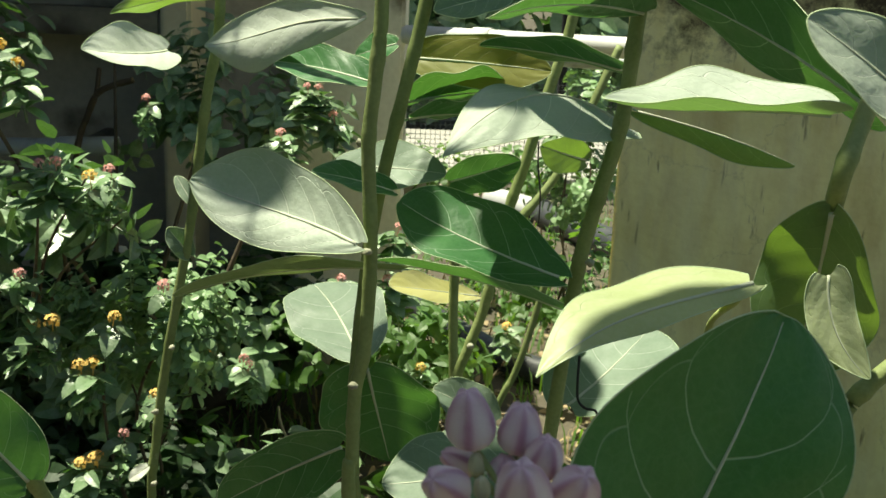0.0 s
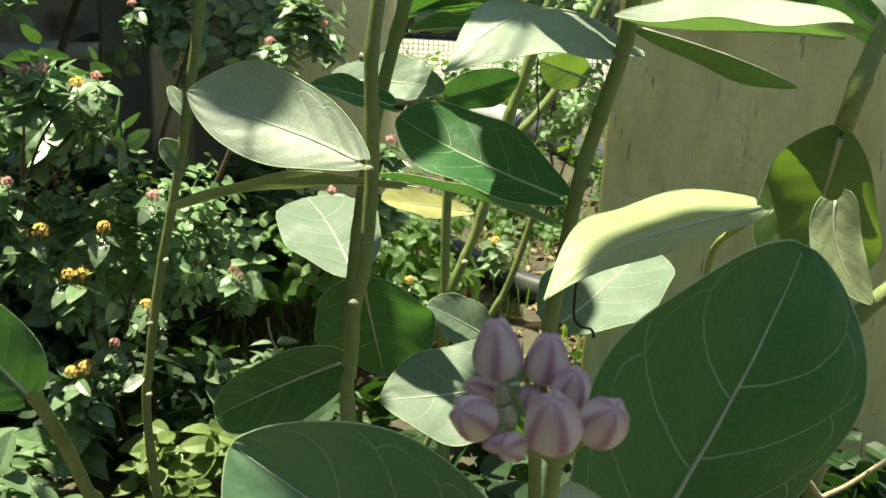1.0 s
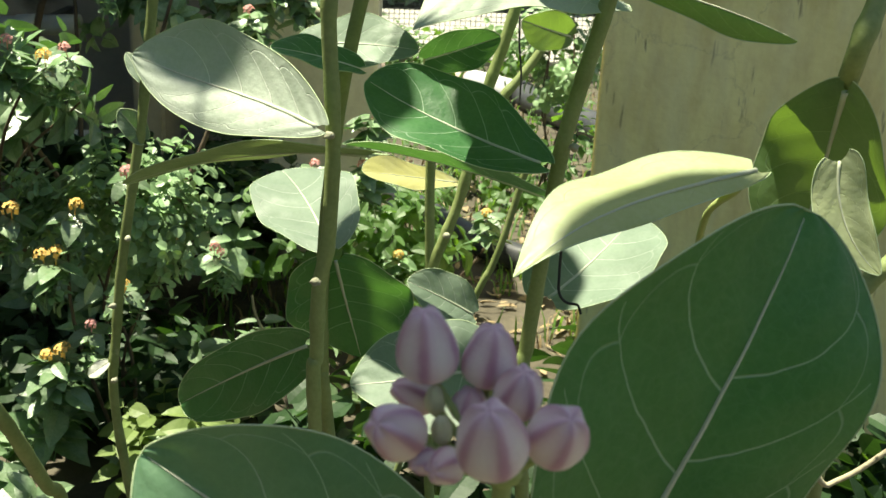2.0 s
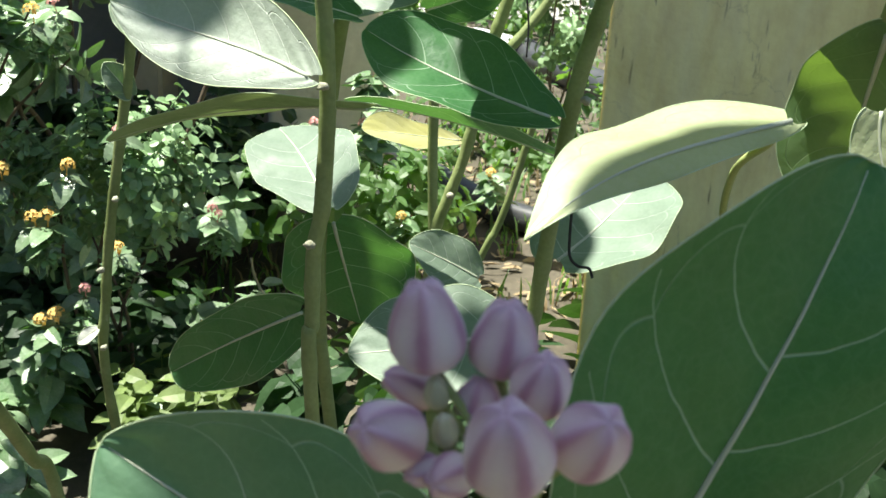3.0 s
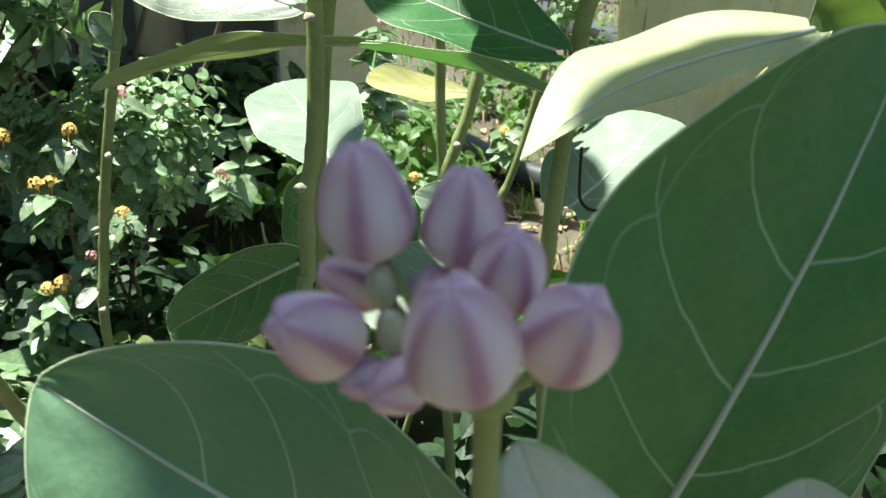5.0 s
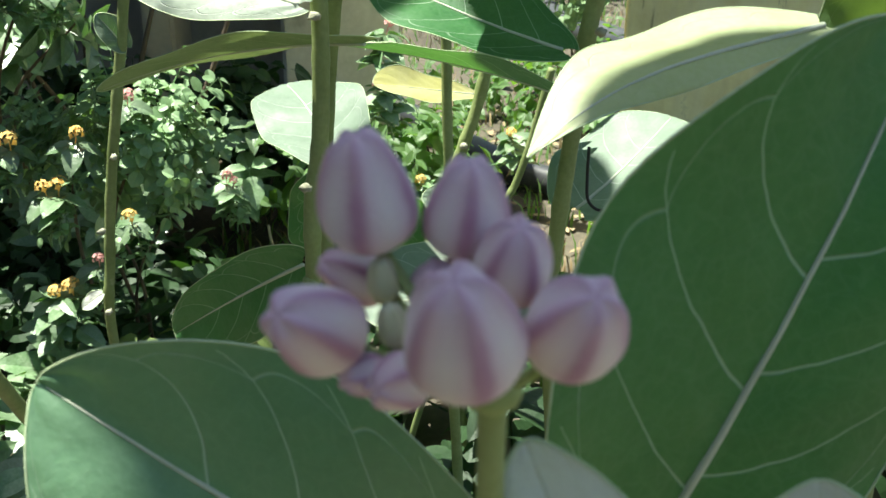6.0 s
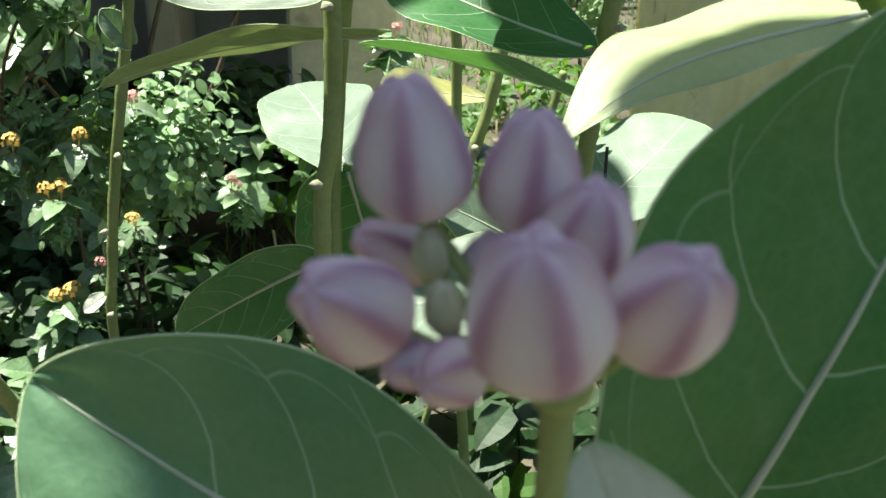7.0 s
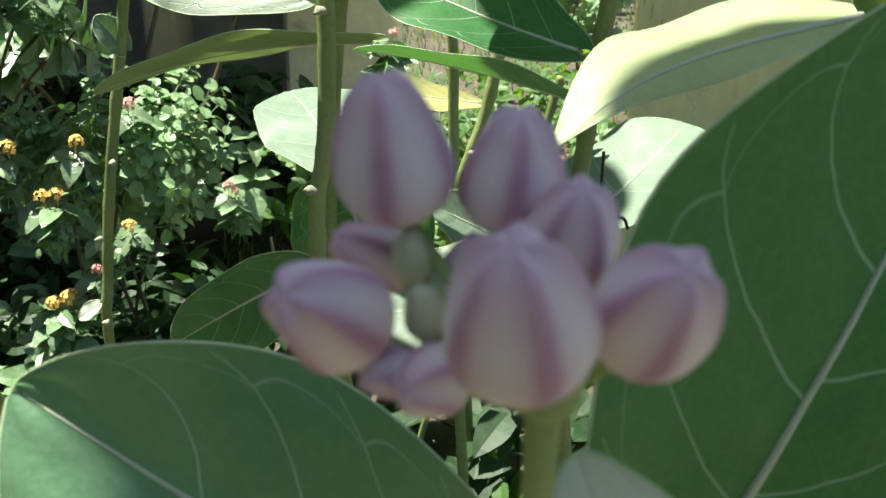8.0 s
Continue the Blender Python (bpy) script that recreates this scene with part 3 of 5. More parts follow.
gb = bmesh.new()
xs = [-400, -60, -12, -6] + [-4 + 0.1 * i for i in range(81)] + [6, 12, 60, 400]
ys = [-400, -60, -12, -4] + [-1 + 0.1 * i for i in range(71)] + [9, 14, 40, 100, 500]
gv = [[gb.verts.new((x, y, ground_height(x, y) if abs(x) < 5 and -2 < y < 7 else 0)) for x in xs] for y in ys]
for i in range(len(ys) - 1):
    for j in range(len(xs) - 1):
        gb.faces.new((gv[i][j], gv[i][j + 1], gv[i + 1][j + 1], gv[i + 1][j]))
tagged(part("ground", gb, SOIL, None), "brown soil with dry litter under the plants", "ground", kind="structure")
# slab added out of view to keep the wall recess dark
slab("roof_slab", -4.5, -0.62, 2.88, 4.3, 1.8, 1.95, PLASTER_GREY, "unseen slab added to darken the wall recess", "roof")
# wall added beyond the view to cut skylight from the side
slab("wall_left", -2.9, -2.7, -4.0, 4.3, -0.1, 3.4, PLASTER_GREY, "unseen dark side wall added to cut skylight", "wall")
slab("path", -1.5, 9.0, 7.0, 9.3, -0.05, 0.05, CONCRETE, "pale concrete path in full sun", "path")
slab("pillar", 0.42, 1.45, 2.3, 3.3, -0.1, 2.7, PILLAR, "weathered cream plaster pillar with dark streaks", "pillar", 0.005, turn=-13.5)
slab("wall_pier", -0.43, -0.09, 3.3, 3.75, -0.1, 1.8, PLASTER_PIER, "grey stained plaster wall end", "wall")
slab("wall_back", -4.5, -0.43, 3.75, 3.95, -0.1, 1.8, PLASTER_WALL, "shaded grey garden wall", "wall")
slab("wall_pilaster", -0.90, -0.80, 3.50, 3.75, -0.1, 1.8, PLASTER, "cream plaster strip on the wall", "wall")
slab("wall_ledge", -4.5, -0.90, 3.52, 3.75, 1.10, 1.19, PLASTER_GREY, "narrow ledge along the wall", "ledge")


# ---- pipes, rail and fence ----
pipe("rail_pipe", [(-0.22, 3.40, 1.150), (0.2, 3.16, 1.152), (0.66, 2.88, 1.155)], 0.030, PVC_WHITE, "weathered white pipe running from wall to pillar", (0.5,))
pipe("lower_rail_pipe", [(0.36, 3.26, 1.10), (0.56, 3.12, 1.10), (0.7, 3.0, 1.10)], 0.024, PVC, "grey pipe under the white one")
pipe("wall_pipe", [(-4.2, 3.40, 0.72), (-1.6, 3.40, 0.735), (-1.02, 3.40, 0.755)], 0.031, PVC, "grey plastic pipe along the shaded wall", (0.86,), ((-1.15, 3.40, 3.76, 0.75), (-2.4, 3.40, 3.76, 0.73)))
pipe("wall_pipe", [(-4.2, 3.30, 0.40), (-1.6, 3.30, 0.41), (-0.96, 3.22, 0.435)], 0.028, PVC, "lower grey plastic pipe along the shaded wall", (), ((-1.2, 3.26, 3.76, 0.43), (-2.4, 3.30, 3.76, 0.41)))
pipe("water_pipe", [(-0.45, 6.6, 0.06), (0.07, 6.44, 0.07), (0.38, 6.14, 0.07)], 0.065, PIPE_PINK, "pinkish weathered pipe lying on the ground")
pipe("water_pipe", [(0.37, 6.15, 0.07), (0.50, 6.01, 0.07), (0.64, 5.79, 0.07)], 0.072, PVC_WHITE, "whitish pipe piece between two others")
pipe("water_pipe", [(0.63, 5.80, 0.07), (0.97, 5.04, 0.07), (1.45, 4.0, 0.07)], 0.075, RUBBER, "black plastic pipe joined to the pinkish one", (0.05,))
pipe("ground_pipe", [(-0.20, 4.30, 0.05), (0.15, 3.66, 0.055), (0.31, 3.40, 0.055), (0.46, 3.26, 0.055), (0.75, 3.05, 0.05)], 0.045, RUBBER, "black plastic pipe lying in the litter")

fence = top("wire_fence", (0.2, 6.7, 0.0), "welded wire mesh fence in the sun", "fence")
fb = bmesh.new()
for i in range(90):
    x = -0.9 + 0.032 * i
    box(fb, x - 0.0017, x + 0.0017, 6.70, 6.7034, 0.02, 0.72)
for k in range(23):
    z = 0.03 + 0.031 * k
    box(fb, -0.9, 1.96, 6.6985, 6.7015, z - 0.0016, z + 0.0016)
tagged(part("mesh", fb, WIRE, fence, smooth=False), kind="stuff")
for x in (-0.9, 0.83, 1.98):
    pb = bmesh.new()
    box(pb, x - 0.025, x + 0.025, 6.72, 6.77, -0.05, 1.25)
    bmesh.ops.bevel(pb, geom=pb.edges[:], offset=0.005, segments=1, affect="EDGES")
    part("post", pb, BLACK, fence, "dark metal post", smooth=False)

# ---- milkweed shoots ----
# shoot with the flower buds, close to the camera
near = shoot('giant milkweed shoot with lilac flower buds and broad grey-green leaves', (0.060, 0.470, 0.000))
milkweed_leaf(near, (0.094, 0.451, 0.959), (0.181, 0.470, 1.157), 0.152, (0.178, -0.971, 0.159), fold=8, bow=0.030, peak=0.61, apex=0.57, skew=-0.06, sweep=-0.012, droop=0.064, tilt=-10, mat=LEAF, label='broad dark green leaf with pale veins')
milkweed_leaf(near, (0.067, 0.446, 0.945), (-0.098, 0.480, 1.037), 0.122, (0.206, -0.942, 0.265), fold=15, bow=0.059, peak=0.60, apex=0.72, skew=-0.06, sweep=-0.011, droop=-0.055, tilt=4, mat=LEAF_MID, label='broad green leaf with a bluntly pointed tip')
milkweed_leaf(near, (0.074, 0.344, 1.044), (0.052, 0.356, 1.096), 0.032, (0.003, -0.974, 0.226), fold=10, bow=0.03, peak=0.5, mat=LEAF_YOUNG, label='small downy grey-green young leaf')
milkweed_leaf(near, (0.132, 0.374, 1.030), (0.126, 0.380, 1.068), 0.040, (-0.309, -0.946, 0.101), fold=12, bow=0.03, peak=0.5, mat=LEAF_YOUNG, label='small downy grey-green young leaf')
stalk(near, [(0.044, 0.340, 1.118), (0.045, 0.352, 1.08), (0.05, 0.385, 1.03), (0.062, 0.43, 0.96), (0.07, 0.45, 0.9), (0.075, 0.47, 0.6), (0.06, 0.48, 0.25), (0.06, 0.47, -0.03)], 0.0029, mat=STEM_YOUNG, name='stem')
stalk(near, [(0.088, 0.418, 1.0), (0.08, 0.435, 0.96), (0.07, 0.45, 0.9)], 0.0035, mat=STEM_YOUNG, name='petiole')
stalk(near, [(0.064, 0.463, 0.902), (0.06, 0.452, 0.895), (0.07, 0.45, 0.87)], 0.0035, mat=STEM_YOUNG, name='petiole')
cluster = flower_cluster(near, (0.044, 0.340, 1.118))
bud(cluster, (0.022, 0.355, 1.142), (0.019, 0.351, 1.164), 0.0189, BUD)
bud(cluster, (0.039, 0.358, 1.139), (0.040, 0.354, 1.158), 0.0170, BUD)
bud(cluster, (0.047, 0.348, 1.135), (0.048, 0.340, 1.151), 0.0146, BUD)
bud(cluster, (0.039, 0.322, 1.133), (0.036, 0.312, 1.154), 0.0201, BUD)
bud(cluster, (0.056, 0.335, 1.130), (0.059, 0.321, 1.147), 0.0179, BUD)
bud(cluster, (0.016, 0.342, 1.128), (0.007, 0.328, 1.140), 0.0167, BUD)
bud(cluster, (0.023, 0.362, 1.128), (0.011, 0.358, 1.136), 0.0107, BUD)
bud(cluster, (0.029, 0.341, 1.120), (0.023, 0.330, 1.124), 0.0114, BUD)
bud(cluster, (0.023, 0.340, 1.122), (0.017, 0.333, 1.124), 0.0082, BUD)
bud(cluster, (0.024, 0.353, 1.131), (0.023, 0.350, 1.140), 0.0065, BUD_GREEN)
bud(cluster, (0.026, 0.346, 1.125), (0.025, 0.343, 1.134), 0.0066, BUD_GREEN)
bud(cluster, (0.034, 0.354, 1.128), (0.034, 0.353, 1.138), 0.0124, BUD)
# tall shoot with the sunlit leaf
tall = shoot('tall giant milkweed shoot with an upright green stem', (-0.040, 1.000, 0.000))
stalk(tall, [(-0.045, 0.922, 1.344), (-0.044, 0.922, 1.278), (-0.049, 0.922, 1.215), (-0.053, 0.922, 1.163), (-0.049, 0.922, 1.067), (-0.053, 0.922, 0.974), (-0.061, 0.922, 0.929), (-0.063, 0.922, 0.865), (-0.065, 0.922, 0.806), (-0.048, 0.952, 0.363), (-0.038, 0.972, -0.030)], 0.0064, mat=STEM, name='stem')
milkweed_leaf(tall, (-0.060, 0.889, 1.082), (-0.210, 1.013, 1.087), 0.092, (-0.206, -0.725, 0.657), fold=11, bow=-0.001, peak=0.65, apex=0.73, skew=0.16, sweep=0.044, droop=-0.210, tilt=15, mat=LEAF_SUN, wave=0.05, quilt=0.05, label='sunlit pale green leaf with strong veins')
milkweed_leaf(tall, (-0.022, 0.987, 1.032), (-0.278, 1.117, 0.966), 0.064, (-0.044, 0.436, 0.899), fold=10, bow=0.046, peak=0.45, apex=0.54, skew=0.01, sweep=0.054, droop=0.030, tilt=0, mat=LEAF_UNDER, label='narrowly seen green leaf spreading level')
milkweed_leaf(tall, (-0.077, 0.967, 0.851), (-0.228, 1.105, 0.710), 0.077, (-0.619, -0.781, 0.091), fold=9, bow=-0.011, peak=0.49, apex=0.40, skew=-0.11, sweep=0.010, droop=-0.008, tilt=2, mat=LEAF, label='dark green leaf in shade')
milkweed_leaf(tall, (-0.058, 1.010, 1.213), (-0.157, 1.066, 1.225), 0.054, (-0.203, -0.546, 0.813), fold=18, bow=0.03, peak=0.5, mat=LEAF)
second = shoot('slender giant milkweed shoot with dark shaded leaves', (-0.030, 1.250, 0.000))
milkweed_leaf(second, (0.079, 1.183, 1.298), (0.001, 1.128, 1.278), 0.047, (0.299, -0.664, 0.685), fold=12, bow=0.03, peak=0.5, mat=LEAF_SUN_PALE, label='white sunlit leaf end')
stalk(second, [(0.003, 1.164, 1.353), (-0.008, 1.164, 1.288), (-0.025, 1.164, 1.208), (-0.048, 1.164, 1.105), (-0.063, 1.164, 1.020), (-0.075, 1.164, 0.896), (-0.079, 1.164, 0.811), (-0.078, 1.164, 0.730), (-0.074, 1.164, 0.678), (-0.041, 1.194, 0.305), (-0.021, 1.214, -0.030)], 0.0075, mat=STEM, name='stem')
milkweed_leaf(second, (-0.063, 1.161, 0.862), (-0.034, 1.198, 0.731), 0.159, (-0.197, -0.980, 0.020), fold=-6, bow=-0.029, peak=0.57, apex=0.61, skew=0.02, sweep=0.022, droop=-0.045, tilt=-2, mat=LEAF, label='round dark green leaf hanging in shade')
milkweed_leaf(second, (-0.038, 1.132, 1.083), (-0.125, 1.108, 1.106), 0.049, (0.333, -0.388, 0.859), fold=12, bow=0.03, peak=0.5, mat=LEAF)
milkweed_leaf(second, (-0.024, 1.206, 1.174), (0.094, 1.228, 1.187), 0.116, (-0.178, 0.398, 0.900), fold=12, bow=0.03, peak=0.5, mat=LEAF, label='dark green leaf')
milkweed_leaf(second, (-0.023, 1.201, 1.155), (0.060, 1.252, 1.156), 0.074, (-0.222, 0.347, 0.911), fold=12, bow=0.03, peak=0.5, mat=LEAF)
milkweed_leaf(second, (-0.041, 1.222, 1.238), (-0.090, 1.239, 1.221), 0.040, (-0.436, -0.703, 0.562), fold=12, bow=0.03, peak=0.5, mat=LEAF)
milkweed_leaf(second, (-0.019, 1.218, 1.223), (0.139, 1.213, 1.214), 0.069, (-0.004, -0.916, 0.402), fold=12, bow=0.03, peak=0.5, mat=LEAF_OLIVE, label='olive-yellow leaf with light through it')
milkweed_leaf(second, (-0.069, 0.990, 1.272), (-0.205, 1.123, 1.212), 0.064, (-0.463, -0.664, 0.587), fold=-5, bow=0.085, peak=0.68, apex=0.91, skew=-0.07, sweep=0.042, droop=-0.225, tilt=24, mat=LEAF_SUN_WHITE, label='sunlit grey-green leaf')
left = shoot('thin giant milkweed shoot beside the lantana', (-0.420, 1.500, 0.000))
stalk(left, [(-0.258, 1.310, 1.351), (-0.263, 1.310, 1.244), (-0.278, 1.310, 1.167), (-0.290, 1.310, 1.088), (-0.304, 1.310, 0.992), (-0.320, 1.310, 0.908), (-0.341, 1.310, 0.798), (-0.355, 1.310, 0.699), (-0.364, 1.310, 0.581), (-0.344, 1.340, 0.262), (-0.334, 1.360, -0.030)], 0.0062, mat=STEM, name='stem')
milkweed_leaf(left, (-0.342, 1.369, 1.210), (-0.411, 1.244, 1.218), 0.079, (0.277, -0.578, 0.767), fold=18, bow=0.010, peak=0.49, apex=0.76, skew=0.01, sweep=-0.068, droop=0.011, tilt=8, mat=LEAF_SUN_WHITE, label='sunlit leaf with its edge folded up')
milkweed_leaf(left, (-0.305, 1.310, 0.953), (-0.330, 1.299, 0.992), 0.033, (0.579, -0.801, 0.153), fold=12, bow=0.03, peak=0.5, mat=LEAF_SUN_PALE, label='small round leaf')
milkweed_leaf(left, (-0.304, 1.326, 1.019), (-0.329, 1.345, 1.051), 0.020, (0.162, -0.796, 0.583), fold=12, bow=0.03, peak=0.5, mat=LEAF_SUN_PALE)
milkweed_leaf(left, (-0.252, 1.341, 1.288), (-0.372, 1.232, 1.260), 0.075, (-0.461, 0.290, 0.839), fold=12, bow=0.03, peak=0.5, mat=LEAF_BACKLIT, label='leaf lit through from above')
milkweed_leaf(left, (-0.363, 1.290, 0.663), (-0.388, 1.286, 0.644), 0.019, (-0.225, -0.836, 0.500), fold=12, bow=0.03, peak=0.5, mat=LEAF_YOUNG)
back = shoot('giant milkweed shoot with pale leaves further back', (0.100, 1.600, 0.000))
stalk(back, [(0.200, 1.455, 1.342), (0.187, 1.455, 1.252), (0.165, 1.455, 1.174), (0.135, 1.455, 1.061), (0.116, 1.455, 0.994), (0.090, 1.455, 0.858), (0.071, 1.455, 0.796), (0.052, 1.455, 0.733), (0.047, 1.455, 0.623), (0.067, 1.485, 0.280), (0.077, 1.505, -0.030)], 0.0077, mat=STEM, name='stem')
stalk(back, [(0.270, 1.524, 1.230), (0.234, 1.505, 1.149), (0.198, 1.485, 1.068), (0.164, 1.473, 1.018), (0.134, 1.465, 0.983), (0.119, 1.460, 0.960)], 0.0061, mat=STEM, name='branch')
milkweed_leaf(back, (-0.096, 1.472, 0.764), (-0.182, 1.643, 0.834), 0.163, (0.164, -0.595, 0.787), fold=-0, bow=-0.007, peak=0.61, apex=0.41, skew=0.04, sweep=0.028, droop=0.068, tilt=2, mat=LEAF_SUN_PALE, label='pale leaf with white veins')
milkweed_leaf(back, (0.190, 1.243, 0.790), (0.307, 1.342, 0.872), 0.173, (-0.416, -0.425, 0.804), fold=4, bow=-0.010, peak=0.49, apex=0.41, skew=0.03, sweep=0.034, droop=0.046, tilt=3, mat=LEAF_SUN_PALE, label='pale grey-green leaf with white veins')
milkweed_leaf(back, (-0.109, 1.267, 1.083), (0.022, 1.235, 1.086), 0.076, (-0.168, -0.623, 0.764), fold=10, bow=0.04, peak=0.5, mat=LEAF_SUN_PALE, label='sunlit whitish leaf')
milkweed_leaf(back, (0.032, 1.430, 1.041), (0.126, 1.406, 1.078), 0.058, (-0.160, -0.966, -0.204), fold=12, bow=0.03, peak=0.5, mat=LEAF)
milkweed_leaf(back, (0.219, 1.436, 1.077), (0.150, 1.391, 1.102), 0.055, (0.437, -0.848, -0.299), fold=12, bow=0.03, peak=0.5, mat=LEAF_BACKLIT)
milkweed_leaf(back, (0.108, 1.372, 0.708), (0.017, 1.343, 0.766), 0.076, (0.554, -0.622, 0.553), fold=12, bow=0.03, peak=0.5, mat=LEAF_SUN_PALE, label='pale leaf half in the sun')
milkweed_leaf(back, (0.107, 0.975, 0.833), (-0.034, 0.944, 0.825), 0.118, (0.230, -0.420, 0.878), fold=7, bow=0.028, peak=0.49, apex=0.70, skew=-0.02, sweep=-0.047, droop=0.020, tilt=2, mat=LEAF_SUN_PALE, label='sunlit pale leaf with a dark spot')
milkweed_leaf(back, (0.098, 1.879, 0.741), (-0.059, 1.724, 0.803), 0.074, (0.237, -0.407, 0.882), fold=12, bow=-0.015, peak=0.66, apex=0.63, skew=0.02, sweep=0.016, droop=0.014, tilt=7, mat=LEAF_YELLOW, label='yellow dying leaf')
milkweed_leaf(back, (0.190, 1.340, 0.887), (-0.064, 1.324, 0.952), 0.074, (0.198, 0.417, 0.887), fold=14, bow=0.03, peak=0.5, mat=LEAF_MID, label='level dark green leaf')
stalk(back, [(0.039, 1.747, 1.005), (0.050, 1.747, 0.868), (0.052, 1.747, 0.756), (0.056, 1.747, 0.651), (0.061, 1.747, 0.532), (0.081, 1.777, 0.239), (0.091, 1.797, -0.030)], 0.0083, mat=STEM, name='side_stem')
stalk(back, [(0.212, 1.740, 0.821), (0.200, 1.740, 0.771), (0.182, 1.740, 0.696), (0.162, 1.740, 0.633), (0.137, 1.740, 0.577), (0.033, 1.760, 0.288), (-0.050, 1.770, -0.030)], 0.0062, mat=STEM, name='side_stem')
thick = shoot('thick-stemmed giant milkweed shoot', (0.200, 1.300, 0.000))
stalk(thick, [(0.225, 1.116, 1.371), (0.215, 1.116, 1.280), (0.206, 1.116, 1.170), (0.187, 1.116, 1.085), (0.172, 1.116, 1.014), (0.161, 1.116, 0.900), (0.151, 1.116, 0.789), (0.149, 1.116, 0.717), (0.181, 1.146, 0.322), (0.191, 1.166, -0.030)], 0.0084, mat=STEM, name='stem')
milkweed_leaf(thick, (0.143, 1.062, 1.010), (-0.031, 1.131, 1.066), 0.111, (0.525, -0.634, 0.567), fold=13, bow=-0.001, peak=0.60, apex=0.54, skew=0.05, sweep=-0.020, droop=-0.045, tilt=1, mat=LEAF, label='dark green leaf crossed by a sun patch')
milkweed_leaf(thick, (0.219, 1.186, 1.159), (0.021, 1.007, 1.168), 0.127, (0.124, -0.339, 0.932), fold=-18, bow=0.116, peak=0.50, apex=1.10, skew=-0.04, sweep=0.072, droop=0.105, tilt=-1, mat=LEAF_SUN, label='sunlit arching leaf')
milkweed_leaf(thick, (0.229, 1.147, 1.179), (0.418, 1.164, 1.125), 0.048, (0.244, -0.582, 0.776), fold=-58, bow=0.030, peak=0.60, apex=0.59, skew=-0.01, sweep=0.009, droop=0.018, tilt=-18, mat=LEAF_BACKLIT, label='green leaf with a bright lower edge')
milkweed_leaf(thick, (0.209, 1.163, 1.222), (0.052, 1.170, 1.243), 0.064, (0.138, 0.413, 0.900), fold=12, bow=0.03, peak=0.5, mat=LEAF)
milkweed_leaf(thick, (0.214, 1.086, 1.285), (0.042, 0.779, 1.284), 0.066, (-0.430, 0.236, 0.872), fold=12, bow=0.03, peak=0.5, mat=LEAF, label='dark green leaf seen from below')
milkweed_leaf(thick, (0.227, 1.132, 1.308), (0.253, 1.148, 1.374), 0.095, (-0.407, -0.837, 0.365), fold=12, bow=0.03, peak=0.5, mat=LEAF)
stalk(thick, [(0.172, 1.068, 0.921), (0.171, 1.061, 0.894), (0.172, 1.056, 0.875), (0.180, 1.054, 0.866), (0.191, 1.053, 0.864), (0.195, 1.051, 0.855)], 0.0015, mat=BLACK, name='tendril')
stalk(thick, [(0.149, 1.412, 1.104), (0.150, 1.404, 1.070), (0.154, 1.395, 1.033), (0.153, 1.385, 0.996)], 0.0012, mat=BLACK, name='wire')
right = shoot('giant milkweed shoot with leaves lit from behind', (0.390, 0.980, 0.000))
stalk(right, [(0.357, 0.811, 1.282), (0.343, 0.802, 1.244), (0.332, 0.795, 1.215), (0.317, 0.784, 1.170), (0.342, 0.860, 1.100), (0.370, 0.950, 0.950), (0.390, 0.980, 0.500), (0.390, 0.980, -0.030)], 0.0076, mat=STEM, name='stem')
milkweed_leaf(right, (0.318, 0.794, 1.144), (0.336, 0.867, 0.994), 0.115, (-0.657, -0.472, -0.588), fold=-5, bow=-0.100, peak=0.67, apex=0.48, skew=0.05, sweep=0.042, droop=-0.081, tilt=1, mat=LEAF_BACKLIT, label='hanging olive-green leaf lit through')
milkweed_leaf(right, (0.244, 0.738, 1.101), (0.082, 0.622, 1.097), 0.066, (0.127, -0.294, 0.947), fold=-16, bow=-0.040, peak=0.47, apex=1.04, skew=0.56, sweep=0.042, droop=0.188, tilt=3, mat=LEAF_LIGHT, label='sunlit yellow-green leaf folded along its midrib')
milkweed_leaf(right, (0.312, 0.769, 1.101), (0.341, 0.740, 1.028), 0.040, (-0.22, -0.84, 0.50), fold=9, bow=-0.027, peak=0.36, apex=0.66, skew=0.02, sweep=0.113, droop=-0.030, tilt=-2, mat=LEAF_LIGHT, label='sunlit yellow-green leaf under the hanging one')
milkweed_leaf(right, (0.319, 0.824, 1.217), (0.138, 0.816, 1.197), 0.089, (-0.051, -0.173, 0.984), fold=28, bow=0.031, peak=0.44, apex=0.75, skew=0.06, sweep=0.074, droop=-0.157, tilt=-0, mat=LEAF_SUN, label='level leaf with a white top and a bright green underside')
milkweed_leaf(right, (0.362, 0.858, 1.221), (0.238, 1.110, 1.312), 0.107, (0.832, 0.231, 0.505), fold=10, bow=0.03, peak=0.5, mat=LEAF, label='large green leaf lit through')
milkweed_leaf(right, (0.265, 0.550, 1.248), (0.192, 0.541, 1.297), 0.048, (0.342, -0.871, 0.352), fold=12, bow=0.03, peak=0.5, mat=LEAF_SUN, label='grey-green leaf tip')
stalk(right, [(0.241, 0.743, 1.098), (0.238, 0.752, 1.083), (0.226, 0.775, 1.055), (0.245, 0.830, 0.990), (0.310, 0.905, 0.930), (0.374, 0.955, 0.900)], 0.0026, mat=STEM_YOUNG, name='petiole')
side = shoot('low milkweed shoot with one broad green leaf', (-0.200, 0.800, 0.000))
